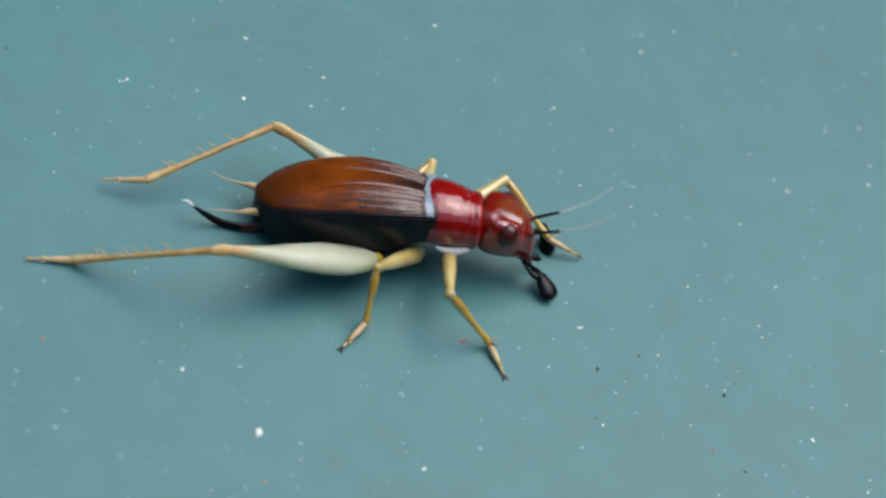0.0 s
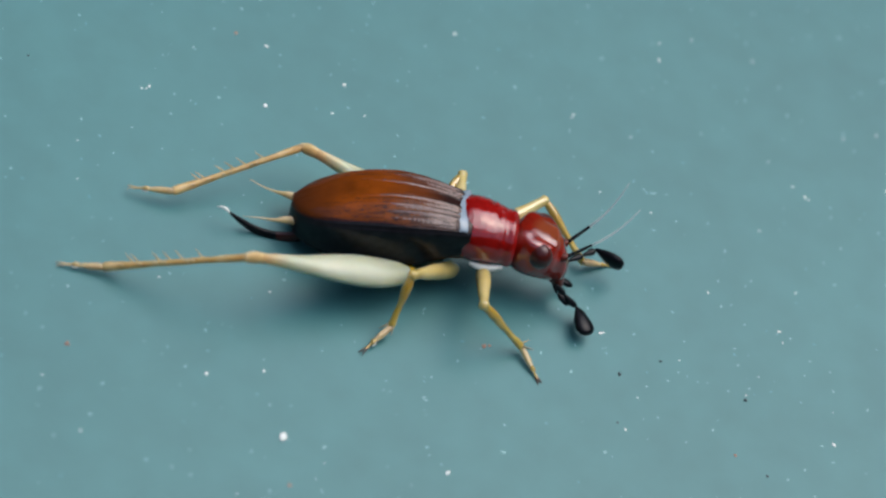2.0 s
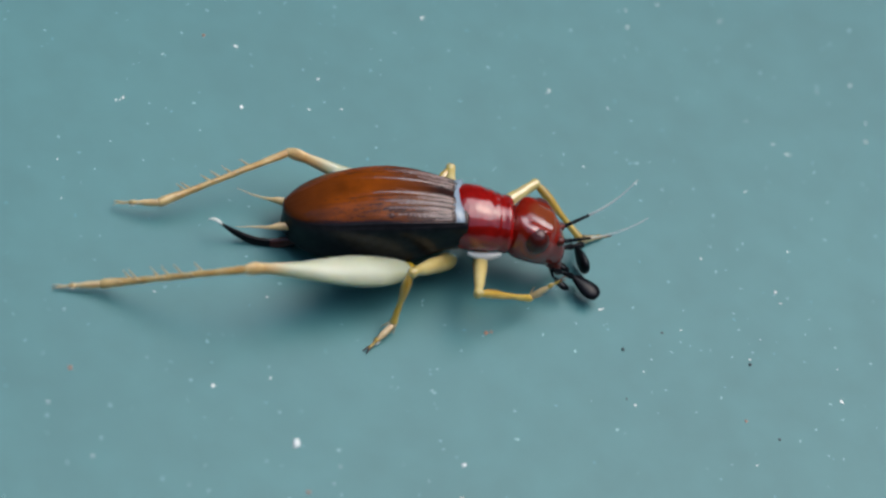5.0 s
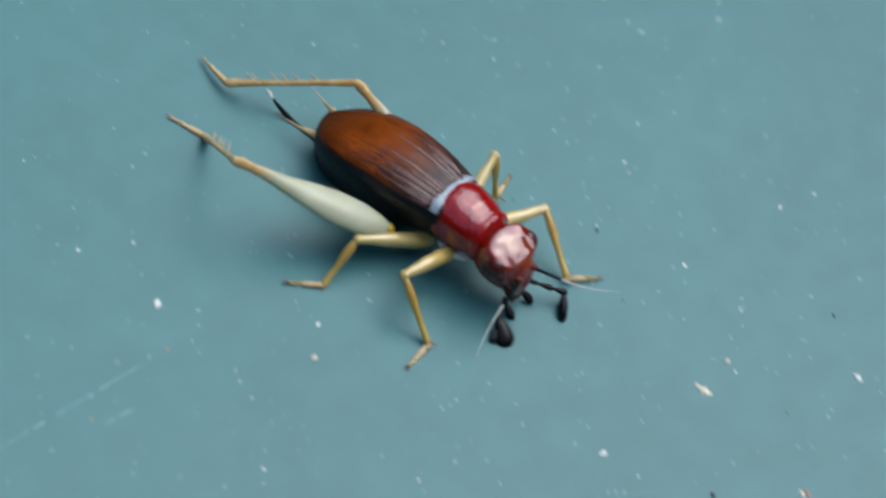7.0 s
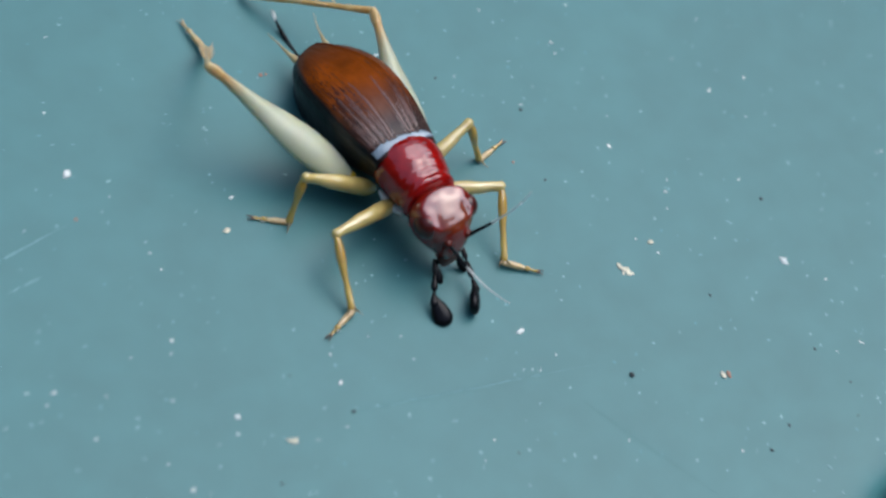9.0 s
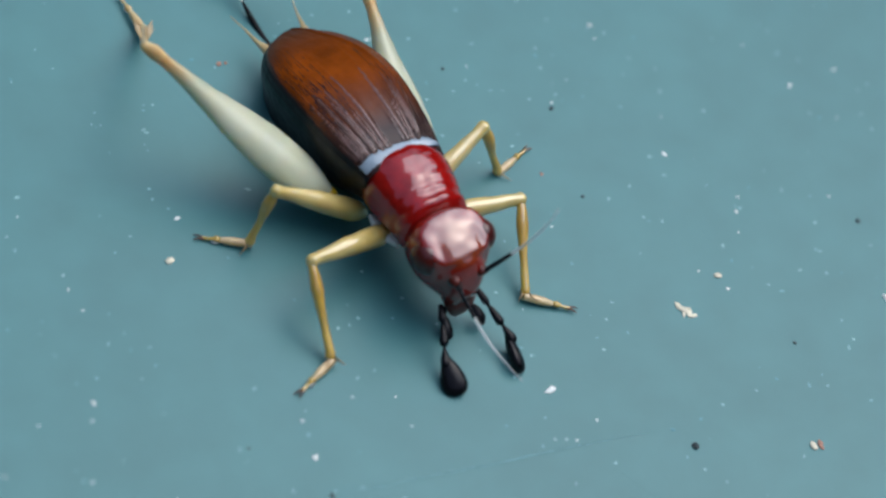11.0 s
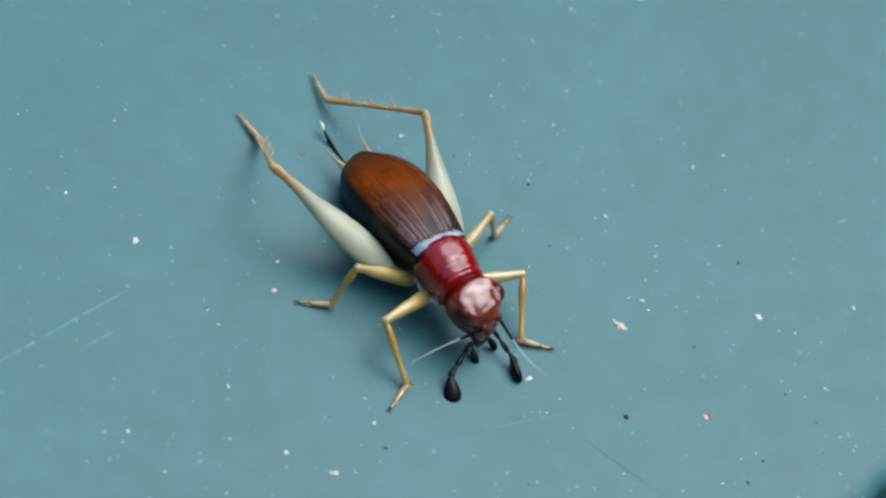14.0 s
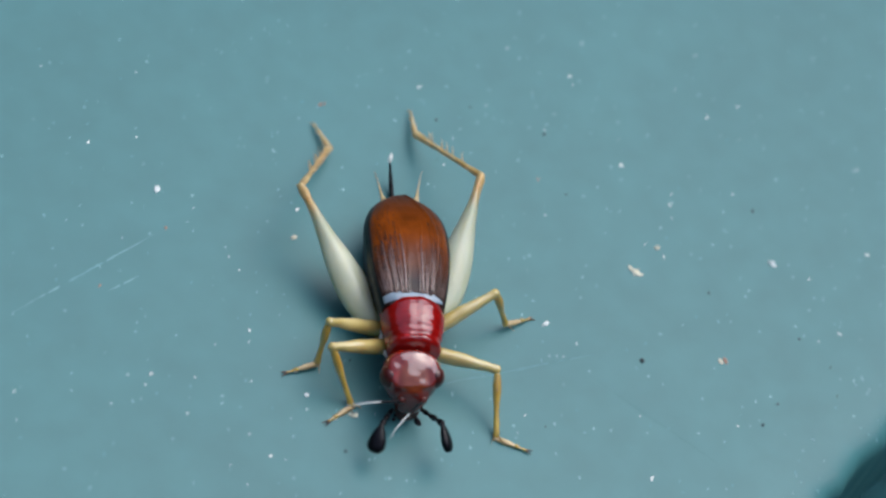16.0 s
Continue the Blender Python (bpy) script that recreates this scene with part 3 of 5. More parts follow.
SPECKS_SMALL = [
    (0.07, 5.07), (-7.54, 3.10), (-1.99, 3.84), (-1.10, 3.80), (-7.11, 4.44), (-9.75, -2.01), (-1.30, -6.71), (5.67, -4.69),
    (7.84, -3.65), (11.07, 1.85), (11.28, -0.78), (10.14, -1.80), (10.56, 2.72), (13.14, 3.64), (14.27, 3.81), (14.22, 2.43),
    (11.04, 6.38), (9.31, 7.10), (4.68, 2.64), (5.17, 1.45), (6.54, 3.41), (8.25, 6.91), (6.52, 0.79), (5.03, -4.87),
    (-5.53, 5.93), (-4.61, -2.08), (-9.89, -6.23), (9.63, 0.28), (11.19, -7.88), (-3.38, -8.60), (-5.12, -4.49), (-6.73, -12.97),
    (-7.15, -12.61), (-7.82, -13.48), (-5.77, -14.01), (-3.72, -13.18), (-2.36, -14.26), (-2.98, -15.09), (0.49, -12.31), (1.59, -11.89),
    (5.37, -13.27), (5.60, -13.29), (9.67, -9.66), (13.93, -2.51), (13.28, -8.04),
]
SPECKS_SMALL_MORE = [
    (15.74, -8.05), (17.95, -7.43), (14.16, -13.65), (10.46, -16.23), (-10.38, -12.80), (17.79, -7.48), (10.05, -9.79), (14.68, -11.41),
    (6.35, -12.93), (8.78, -18.19),
]
SPECKS_MEDIUM = [
    (-3.48, 6.11), (-1.48, 4.85), (2.06, 6.87), (-6.90, 4.51), (-6.59, -4.57), (-0.89, -7.46), (4.14, -3.21), (4.13, -6.19),
    (9.89, -6.66), (11.34, 1.49), (13.98, 1.78), (8.10, 6.28), (5.01, 4.13), (-3.37, -11.50), (-6.50, -12.65), (0.54, -13.13),
    (10.16, -10.15), (11.02, -8.25), (13.45, -5.04), (14.68, -4.65), (9.29, -3.09), (14.94, -13.43), (-3.77, -15.63), (17.02, -10.70),
    (7.17, -17.67),
]
SPECKS_LARGE = [
    (-3.82, 4.00), (-4.93, -6.43), (-2.24, -13.80),
]
GRIT = [
    (3.96, -5.98), (5.61, -4.08), (4.36, -4.49), (-10.01, 5.38), (7.71, -7.60), (7.71, -5.29), (4.51, -15.60), (11.99, -15.66),
    (11.26, -16.31), (14.03, -15.59), (13.55, -13.50), (13.72, -8.72), (14.20, -14.58), (-1.61, -15.72), (0.66, -13.97), (-0.68, -12.79),
    (11.17, -11.59),
]
RUST_SPOTS = [
    (-9.94, -3.73), (0.82, -3.66), (6.99, -6.97), (-4.97, -7.80), (-4.98, -7.78), (-7.31, -9.60), (0.96, -3.64), (-4.27, 6.52),
]


# ---- dust, chips and scratches on the sheet ----
def flake(bm, x, y, r, flat=0.35, seed=0, stretch=1.0, turn=0.0, base=None):
    """A small angular crumb resting on the sheet."""
    base = sheet_z(x, y) if base is None else base
    rng = random.Random(seed)
    got = bmesh.ops.create_icosphere(bm, subdivisions=1, radius=1.0)
    m = Matrix.Translation((x, y, base + r * flat * 0.7 - 0.02)) @ Matrix.Rotation(turn, 4, "Z") @ Matrix.Diagonal((r * stretch, r, r * flat, 1))
    for v in got["verts"]:
        v.co = m @ (v.co * (0.7 + 0.6 * rng.random()))


def make_dust():
    rng = random.Random(4)
    bm = bmesh.new()
    for k, (x, y) in enumerate(SPECKS_TINY + SPECKS_TINY_MORE):
        flake(bm, x, y, rng.uniform(0.020, 0.026), 0.25, k, rng.uniform(1, 1.6), rng.uniform(0, 3))
    for k, (x, y) in enumerate(SPECKS_SMALL + SPECKS_SMALL_MORE):
        flake(bm, x, y, rng.uniform(0.026, 0.034), 0.3, k, rng.uniform(1, 1.5), rng.uniform(0, 3))
    tagged(part("dust", bm, SPECK, smooth=False), "white dust specks scattered over the painted sheet", "dust", kind="stuff")
    bm = bmesh.new()
    for k, (x, y) in enumerate(SPECKS_MEDIUM):
        flake(bm, x, y, rng.uniform(0.034, 0.044), 0.3, k, rng.uniform(1, 1.7), rng.uniform(0, 3))
        if k % 3 == 0:
            flake(bm, x + rng.uniform(-0.1, 0.1), y + rng.uniform(-0.1, 0.1), 0.022, 0.3, k, 1.3, rng.uniform(0, 3))
    for k, (x, y) in enumerate(SPECKS_LARGE):
        flake(bm, x, y, rng.uniform(0.055, 0.065), 0.35, k, 1.2, rng.uniform(0, 3))
    tagged(part("dust_crumbs", bm, DUST, smooth=False), "bright white dust crumbs scattered over the painted sheet", "dust", kind="stuff")
    bm = bmesh.new()
    for k in range(1100):
        x, y = rng.uniform(-16, 24), rng.uniform(-19, 12)
        if (Vector((x, y)) - EDGE).dot(OUT) < -0.3:
            flake(bm, x, y, rng.uniform(0.014, 0.04), 0.1, k, rng.uniform(1, 1.8), rng.uniform(0, 3))
    for k in range(45):
        p = EDGE + ALONG * rng.uniform(-6, 9) + OUT * (-abs(rng.gauss(0, 0.9)) - 0.1)
        flake(bm, p.x, p.y, rng.uniform(0.015, 0.04), 0.2, k, rng.uniform(1, 2.5), rng.uniform(0, 3))
    tagged(part("fine_dust", bm, FAINT, smooth=False), "faint pale dust film on the painted sheet", "dust", kind="stuff")


def crumb(name, x, y, pieces, mat, label, category, group=""):
    """One loose crumb made of a few fused lumps (dx, dy, radius, stretch, turn in degrees)."""
    bm = bmesh.new()
    for k, (dx, dy, r, stretch, turn) in enumerate(pieces):
        flake(bm, dx, dy, r, 0.45, k + int(100 * abs(x)), stretch, radians(turn), 0.0)
    ob = part(name, bm, mat, smooth=False)
    ob.location = (x * MM, y * MM, sheet_z(x, y) * MM)
    return tagged(ob, label, category, group)


def make_crumbs():
    crumb("straw_chip", 9.01, -10.58, [(-0.08, 0.1, 0.06, 2.4, 110), (0.02, 0.0, 0.07, 2.2, 150), (0.1, -0.1, 0.07, 1.8, 60), (0.17, -0.16, 0.04, 2.4, 20), (-0.03, -0.1, 0.035, 2.2, 80), (0.12, 0.04, 0.03, 2.5, 170)], CHIP, "pale straw-coloured chip lying on the sheet", "chip")
    crumb("paint_flake", 13.65, -10.74, [(0, 0, 0.07, 2.2, 125), (0.06, 0.05, 0.05, 1.5, 40)], DUST, "thin white flake lying on the sheet", "chip")
    crumb("paint_flake", 5.62, -12.15, [(0, 0, 0.065, 2.2, 20)], DUST, "small white flake lying on the sheet", "chip")
    crumb("rusty_crumb", 10.80, -14.00, [(0.05, 0.03, 0.07, 1.2, 30), (0.06, -0.06, 0.055, 1.2, 80)], RUST, "reddish-brown crumb with a pale side", "crumb")
    crumb("paint_flake", 10.69, -14.00, [(0, 0, 0.075, 1.5, 100)], CHIP, "pale sliver beside a rusty crumb", "chip")
    crumb("straw_chip", -1.07, -14.61, [(-0.06, 0.02, 0.06, 1.8, 150), (0.07, 0.0, 0.07, 1.6, 60)], CHIP, "small bent straw-coloured chip on the sheet", "chip")
    crumb("straw_chip", 10.06, -9.82, [(0, 0, 0.08, 1.2, 0)], CHIP, "tiny straw-coloured crumb on the sheet", "chip")
    crumb("straw_chip", -1.25, -8.45, [(0, 0, 0.07, 1.8, 10)], CHIP, "tiny pale chip on the sheet", "chip")
    crumb("white_crumb", -4.94, -6.42, [(0, 0, 0.1, 1.2, 60), (0.06, 0.05, 0.06, 1, 0)], DUST, "bright white crumb on the sheet", "crumb")
    crumb("grit_grain", 8.20, -13.74, [(0, 0, 0.085, 1.1, 0)], SOOT, "round black grain of grit on the sheet", "grit", "dark grit grains")
    for k, (x, y) in enumerate(GRIT):
        crumb("grit_grain", x, y, [(0, 0, 0.03 + 0.01 * (k % 3), 1.2, 40 * k)], SOOT, "small dark grain of grit on the sheet", "grit", "dark grit grains")
    for k, (x, y) in enumerate(RUST_SPOTS):
        crumb("rust_speck", x, y, [(0, 0, 0.055 if k < 2 else 0.04, 1.1, 50 * k)], RUST, "tiny rust-coloured speck on the sheet", "speck", "rust specks")


def scratch(x0, y0, x1, y1, width, mat):
    """A shallow raised burr along a scratch, broken and uneven."""
    rng = random.Random(int(abs(x0 * 100)))
    bm = bmesh.new()
    a, b = Vector((x0, y0)), Vector((x1, y1))
    n = int((b - a).length / 0.12)
    side = Vector((-(b - a).y, (b - a).x)).normalized()
    last = None
    for i in range(n + 1):
        f = i / n
        p = a.lerp(b, f) + side * 0.03 * noise.noise(Vector((f * 8, x0, 0)))
        w = width * (0.35 + 0.65 * rng.random() if width < 0.1 else 0.8 + 0.2 * rng.random()) * math.sin(math.pi * min(1, max(0.03, f)))
        z = sheet_z(p.x, p.y)
        pair = [bm.verts.new((*(p + side * w), z - 0.012)), bm.verts.new((*p, z - 0.010)), bm.verts.new((*(p - side * w), z - 0.012))]
        if last and (width > 0.1 or rng.random() > 0.12):
            bm.faces.new((last[0], last[1], pair[1], pair[0]))
            bm.faces.new((last[1], last[2], pair[2], pair[1]))
        last = pair
    return tagged(part("scratch", bm, mat, smooth=False), "faint pale scratch in the paint", "scratch", "scratches in the paint")


def make_scratches():
    scratch(-10.00, -10.29, -5.19, -7.90, 0.035, FAINT)
    scratch(-7.10, -9.80, -6.11, -9.37, 0.03, FAINT)
    scratch(0.48, -13.99, 7.41, -13.32, 0.013, TRACE)
    scratch(6.47, -14.11, 9.37, -17.40, 0.013, DIM)


make_dust()
make_crumbs()
make_scratches()


# ---- what moves; rows of seconds and millimetres in the animal's own space ----
def step(leg, lengths, rows):
    thigh, shank, foot = leg
    out = [[], [], []]
    for t, hip, knee, ankle, tip in rows:
        upper = bone(hip, knee, length=lengths[0])
        lower = bone(knee, ankle)
        end = (lower @ Vector((lengths[1] * MM, 0, 0))) / MM
        out[0].append((t, upper))
        out[1].append((t, lower))
        out[2].append((t, bone(end, tip)))
    for ob, keyed in zip(leg, out):
        walk(ob, keyed)


def reach(stem, paddle, root, face, rows):
    walk(stem, [(t, bone(root, a)) for t, a, b in rows])
    walk(paddle, [(t, bone(a, b, up=face)) for t, a, b in rows])


def feel(base, thread, root, rows):
    keyed = [(t, bone(root, a)) for t, a in rows]
    walk(base, keyed)
    walk(thread, keyed)


def motions():
    walk(cricket, [
        (0, pose(0.024 * MM, -1.044 * MM, 0.036 * MM, -11.9, -6.1, -13.1)),
        (0.5, pose(0.212 * MM, -1.327 * MM, 0.035 * MM, -11.7, -6.6, -16.4)),
        (1.5, pose(0.298 * MM, -1.326 * MM, 0.035 * MM, -11.7, -6.5, -15.8)),
        (3, pose(0.350 * MM, -1.492 * MM, 0.036 * MM, -11.9, -6.2, -18.3)),
        (5.5, pose(0.374 * MM, -1.441 * MM, 0.035 * MM, -11.8, -6.3, -15.5)),
        (6, pose(0.558 * MM, -1.575 * MM, 0.035 * MM, -11.8, -6.4, -17.8)),
        (6.5, pose(1.063 * MM, -3.010 * MM, 0.025 * MM, -8.9, -6.4, -45.0)),
        (6.6, pose(1.715 * MM, -3.626 * MM, 0.017 * MM, -6.0, -6.2, -52.2)),
        (6.7, pose(2.164 * MM, -4.265 * MM, 0.012 * MM, -3.0, -6.2, -55.9)),
        (6.8, pose(2.607 * MM, -4.954 * MM, 0.010 * MM, 0.0, -6.2, -59.6)),
        (6.9, pose(3.119 * MM, -4.990 * MM, 0.012 * MM, 3.0, -6.2, -56.2)),
        (7, pose(3.185 * MM, -5.253 * MM, 0.013 * MM, 4.0, -6.2, -56.7)),
        (7.5, pose(3.268 * MM, -7.512 * MM, 0.017 * MM, 6.0, -6.6, -74.4)),
        (8, pose(3.376 * MM, -7.848 * MM, 0.017 * MM, 6.0, -6.6, -74.8)),
        (8.5, pose(3.426 * MM, -7.805 * MM, 0.017 * MM, 6.0, -6.6, -73.9)),
        (9, pose(3.421 * MM, -7.798 * MM, 0.017 * MM, 6.0, -6.6, -74.5)),
        (11.5, pose(3.419 * MM, -8.116 * MM, 0.017 * MM, 6.0, -6.6, -75.2)),
        (12, pose(3.461 * MM, -8.585 * MM, 0.017 * MM, 6.0, -6.6, -76.4)),
        (12.5, pose(3.497 * MM, -8.624 * MM, 0.017 * MM, 6.0, -6.6, -75.5)),
        (13, pose(3.495 * MM, -8.712 * MM, 0.017 * MM, 6.0, -6.6, -75.4)),
        (13.5, pose(3.494 * MM, -8.716 * MM, 0.017 * MM, 6.0, -6.6, -74.3)),
        (14, pose(3.495 * MM, -8.751 * MM, 0.017 * MM, 6.0, -6.6, -74.5)),
        (14.5, pose(3.225 * MM, -8.539 * MM, 0.011 * MM, 6.0, -4.0, -79.3)),
        (15, pose(3.092 * MM, -8.564 * MM, 0.010 * MM, 6.0, -3.4, -77.1)),
        (15.5, pose(1.877 * MM, -10.041 * MM, 0.009 * MM, 6.0, -2.6, -102.3)),
        (16, pose(1.027 * MM, -12.453 * MM, 0.009 * MM, 6.0, -2.6, -102.9)),
    ])
    walk(ovipositor, [(t, pose(x * MM, y * MM, z * MM, 0, a, 0)) for t, x, y, z, a in (
        (0, -3.65, -0.35, 0.88, -3.5), (6, -3.65, -0.35, 0.88, -3.5), (7, -3.75, -0.1, 0.90, -5.0), (7.5, -3.75, 0, 0.90, -6.5),
        (14, -3.75, 0, 0.90, -6.5), (14.5, -3.85, 0, 0.72, -3.5), (16, -3.9, 0, 0.70, -3.0))])
    walk(head, [
        (0, pose(1.42 * MM, 0.09 * MM, 1.38 * MM, -0.2, 3.7, 0.6)),
        (0.5, pose(1.42 * MM, 0.09 * MM, 1.38 * MM, -0.5, 4.8, -0.8)),
        (1, pose(1.42 * MM, 0.09 * MM, 1.38 * MM, -1.2, 3.5, -5.6)),
        (1.5, pose(1.42 * MM, 0.09 * MM, 1.38 * MM, -0.6, 5.7, -1.8)),
        (2, pose(1.42 * MM, 0.08 * MM, 1.38 * MM, -0.6, 7.2, -1.4)),
        (2.5, pose(1.42 * MM, 0.08 * MM, 1.38 * MM, 0.2, 8.9, 3.3)),
        (3, pose(1.42 * MM, 0.08 * MM, 1.38 * MM, -0.5, 6.0, -1.3)),
        (5.5, pose(1.42 * MM, 0.08 * MM, 1.38 * MM, -1.7, 8.9, -8.2)),
        (6, pose(1.42 * MM, 0.08 * MM, 1.38 * MM, -2.8, 9.0, -15.5)),
        (6.5, pose(1.40 * MM, 0.03 * MM, 1.42 * MM, -1.0, 14.9, -9.1)),
        (6.6, pose(1.40 * MM, 0.02 * MM, 1.43 * MM, 1.4, 15.9, 14.2)),
        (6.7, pose(1.40 * MM, 0.01 * MM, 1.44 * MM, 1.3, 18.0, 15.2)),
        (6.8, pose(1.39 * MM, 0.01 * MM, 1.45 * MM, 0.3, 20.6, 3.6)),
        (6.9, pose(1.39 * MM, 0.00 * MM, 1.46 * MM, -0.2, 19.9, -3.4)),
        (7, pose(1.39 * MM, -0.00 * MM, 1.46 * MM, -0.1, 18.9, -1.0)),
        (7.5, pose(1.35 * MM, 0, 1.50 * MM, 0, 19.6, -3.5)),
        (8, pose(1.35 * MM, 0, 1.50 * MM, 0, 24.2, 4.7)),
        (8.5, pose(1.35 * MM, 0, 1.50 * MM, 0, 25.0, 7.6)),
        (9, pose(1.35 * MM, 0, 1.50 * MM, 0, 22.4, 4.5)),
        (11.5, pose(1.35 * MM, 0, 1.50 * MM, 0, 17.5, 1.1)),
        (12, pose(1.35 * MM, 0, 1.50 * MM, 0, 18.1, 12.7)),
        (12.1, pose(1.35 * MM, 0, 1.50 * MM, 0, 19.5, 7.7)),
        (12.2, pose(1.35 * MM, 0, 1.50 * MM, 0, 21.1, 4.6)),
        (12.3, pose(1.35 * MM, 0, 1.50 * MM, 0, 19.6, 4.4)),
        (12.4, pose(1.35 * MM, 0, 1.50 * MM, 0, 19.5, 9.0)),
        (12.5, pose(1.35 * MM, 0, 1.50 * MM, 0, 19.6, 6.5)),
        (13, pose(1.35 * MM, 0, 1.50 * MM, 0, 21.4, 10.1)),
        (13.5, pose(1.35 * MM, 0, 1.50 * MM, 0, 22.2, 8.8)),
        (14, pose(1.35 * MM, 0, 1.50 * MM, 0, 21.8, 11.5)),
        (14.5, pose(1.12 * MM, 0, 1.58 * MM, 0, 42.0, 28.0)),
        (15, pose(1.35 * MM, 0, 1.50 * MM, 0, 23.0, 19.8)),
        (15.5, pose(1.48 * MM, -0.14 * MM, 1.48 * MM, 0, 20.0, 2.0)),
        (16, pose(1.47 * MM, -0.12 * MM, 1.48 * MM, 0, 23.0, 2.0)),
    ])
    step(legs["front_right"], (2.00, 1.95), [
        (0, (0.75, -0.44, 0.69), (0.76, -2.36, 0.87), (2.08, -2.32, -0.61), (2.45, -3.02, -0.90)),
        (0.5, (0.77, -0.42, 0.69), (0.83, -2.30, 0.99), (2.14, -1.91, -0.54), (2.58, -2.56, -0.83)),
        (1.5, (0.77, -0.42, 0.69), (0.81, -2.31, 0.99), (2.14, -1.93, -0.54), (2.57, -2.60, -0.84)),
        (3, (0.76, -0.44, 0.69), (0.83, -2.24, 1.04), (2.17, -1.67, -0.49), (2.65, -2.28, -0.77)),
        (5.5, (0.76, -0.43, 0.69), (0.58, -2.06, 0.80), (2.30, -0.99, 0.02), (2.46, -1.05, 0.49)),
        (6, (0.77, -0.43, 0.69), (1.02, -2.26, 0.92), (2.50, -2.01, -0.60), (3.00, -2.62, -0.88)),
        (6.5, (0.76, -0.47, 0.72), (0.34, -2.40, 1.09), (1.03, -2.55, -0.40), (1.51, -3.47, -0.70)),
        (6.6, (0.75, -0.51, 0.74), (0.14, -2.24, 1.45), (0.71, -2.45, -0.21), (1.08, -3.40, -0.45)),
        (6.7, (0.75, -0.53, 0.77), (1.17, -2.09, 1.82), (1.74, -1.77, -0.16), (2.55, -2.53, -0.38)),
        (6.8, (0.75, -0.55, 0.80), (0.99, -2.36, 1.44), (2.36, -2.23, -0.14), (2.82, -3.18, -0.27)),
        (6.9, (0.75, -0.57, 0.83), (0.66, -2.51, 1.30), (1.99, -2.91, 0.05), (2.27, -3.89, -0.01)),
        (7, (0.75, -0.58, 0.84), (0.56, -2.49, 1.36), (1.80, -2.82, 0.11), (2.02, -3.81, 0.07)),
        (7.5, (0.75, -0.59, 0.86), (0.87, -2.63, 1.07), (2.32, -3.11, 0.15), (2.64, -4.09, 0.15)),
        (8, (0.75, -0.59, 0.86), (1.24, -2.56, 1.02), (2.74, -2.83, 0.07), (3.18, -3.79, 0.05)),
        (8.5, (0.75, -0.59, 0.86), (1.22, -2.61, 1.02), (2.76, -2.95, 0.08), (3.19, -3.91, 0.06)),
        (9, (0.75, -0.59, 0.86), (1.17, -2.60, 1.23), (2.73, -2.95, 0.09), (3.15, -3.92, 0.07)),
        (11.5, (0.75, -0.59, 0.86), (1.07, -2.53, 1.39), (2.49, -2.73, 0.09), (2.90, -3.70, 0.08)),
        (12, (0.75, -0.59, 0.86), (1.45, -2.46, 1.19), (2.99, -2.29, -0.02), (3.57, -3.21, -0.05)),
        (12.5, (0.75, -0.59, 0.86), (1.33, -2.50, 1.20), (2.91, -2.58, 0.02), (3.42, -3.52, -0.01)),
        (13, (0.75, -0.59, 0.86), (1.30, -2.49, 1.31), (2.85, -2.54, 0.03), (3.36, -3.47, 0.00)),
        (13.5, (0.75, -0.59, 0.86), (1.29, -2.49, 1.26), (2.77, -2.51, 0.04), (3.28, -3.44, 0.00)),
        (14, (0.75, -0.59, 0.86), (1.26, -2.51, 1.31), (2.75, -2.54, 0.04), (3.25, -3.48, 0.01)),
        (14.5, (0.75, -0.59, 0.86), (1.73, -2.29, 0.92), (2.97, -2.98, 0.21), (3.61, -3.77, 0.17)),
        (15, (0.75, -0.59, 0.86), (1.57, -2.40, 1.20), (2.83, -3.07, 0.26), (3.44, -3.86, 0.23)),
        (15.5, (0.75, -0.59, 0.86), (1.32, -2.33, 1.64), (2.47, -2.18, 0.23), (3.17, -2.95, 0.20)),
        (16, (0.75, -0.59, 0.86), (1.42, -2.33, 1.64), (2.21, -1.67, 0.19), (2.97, -2.41, 0.15)),
    ])
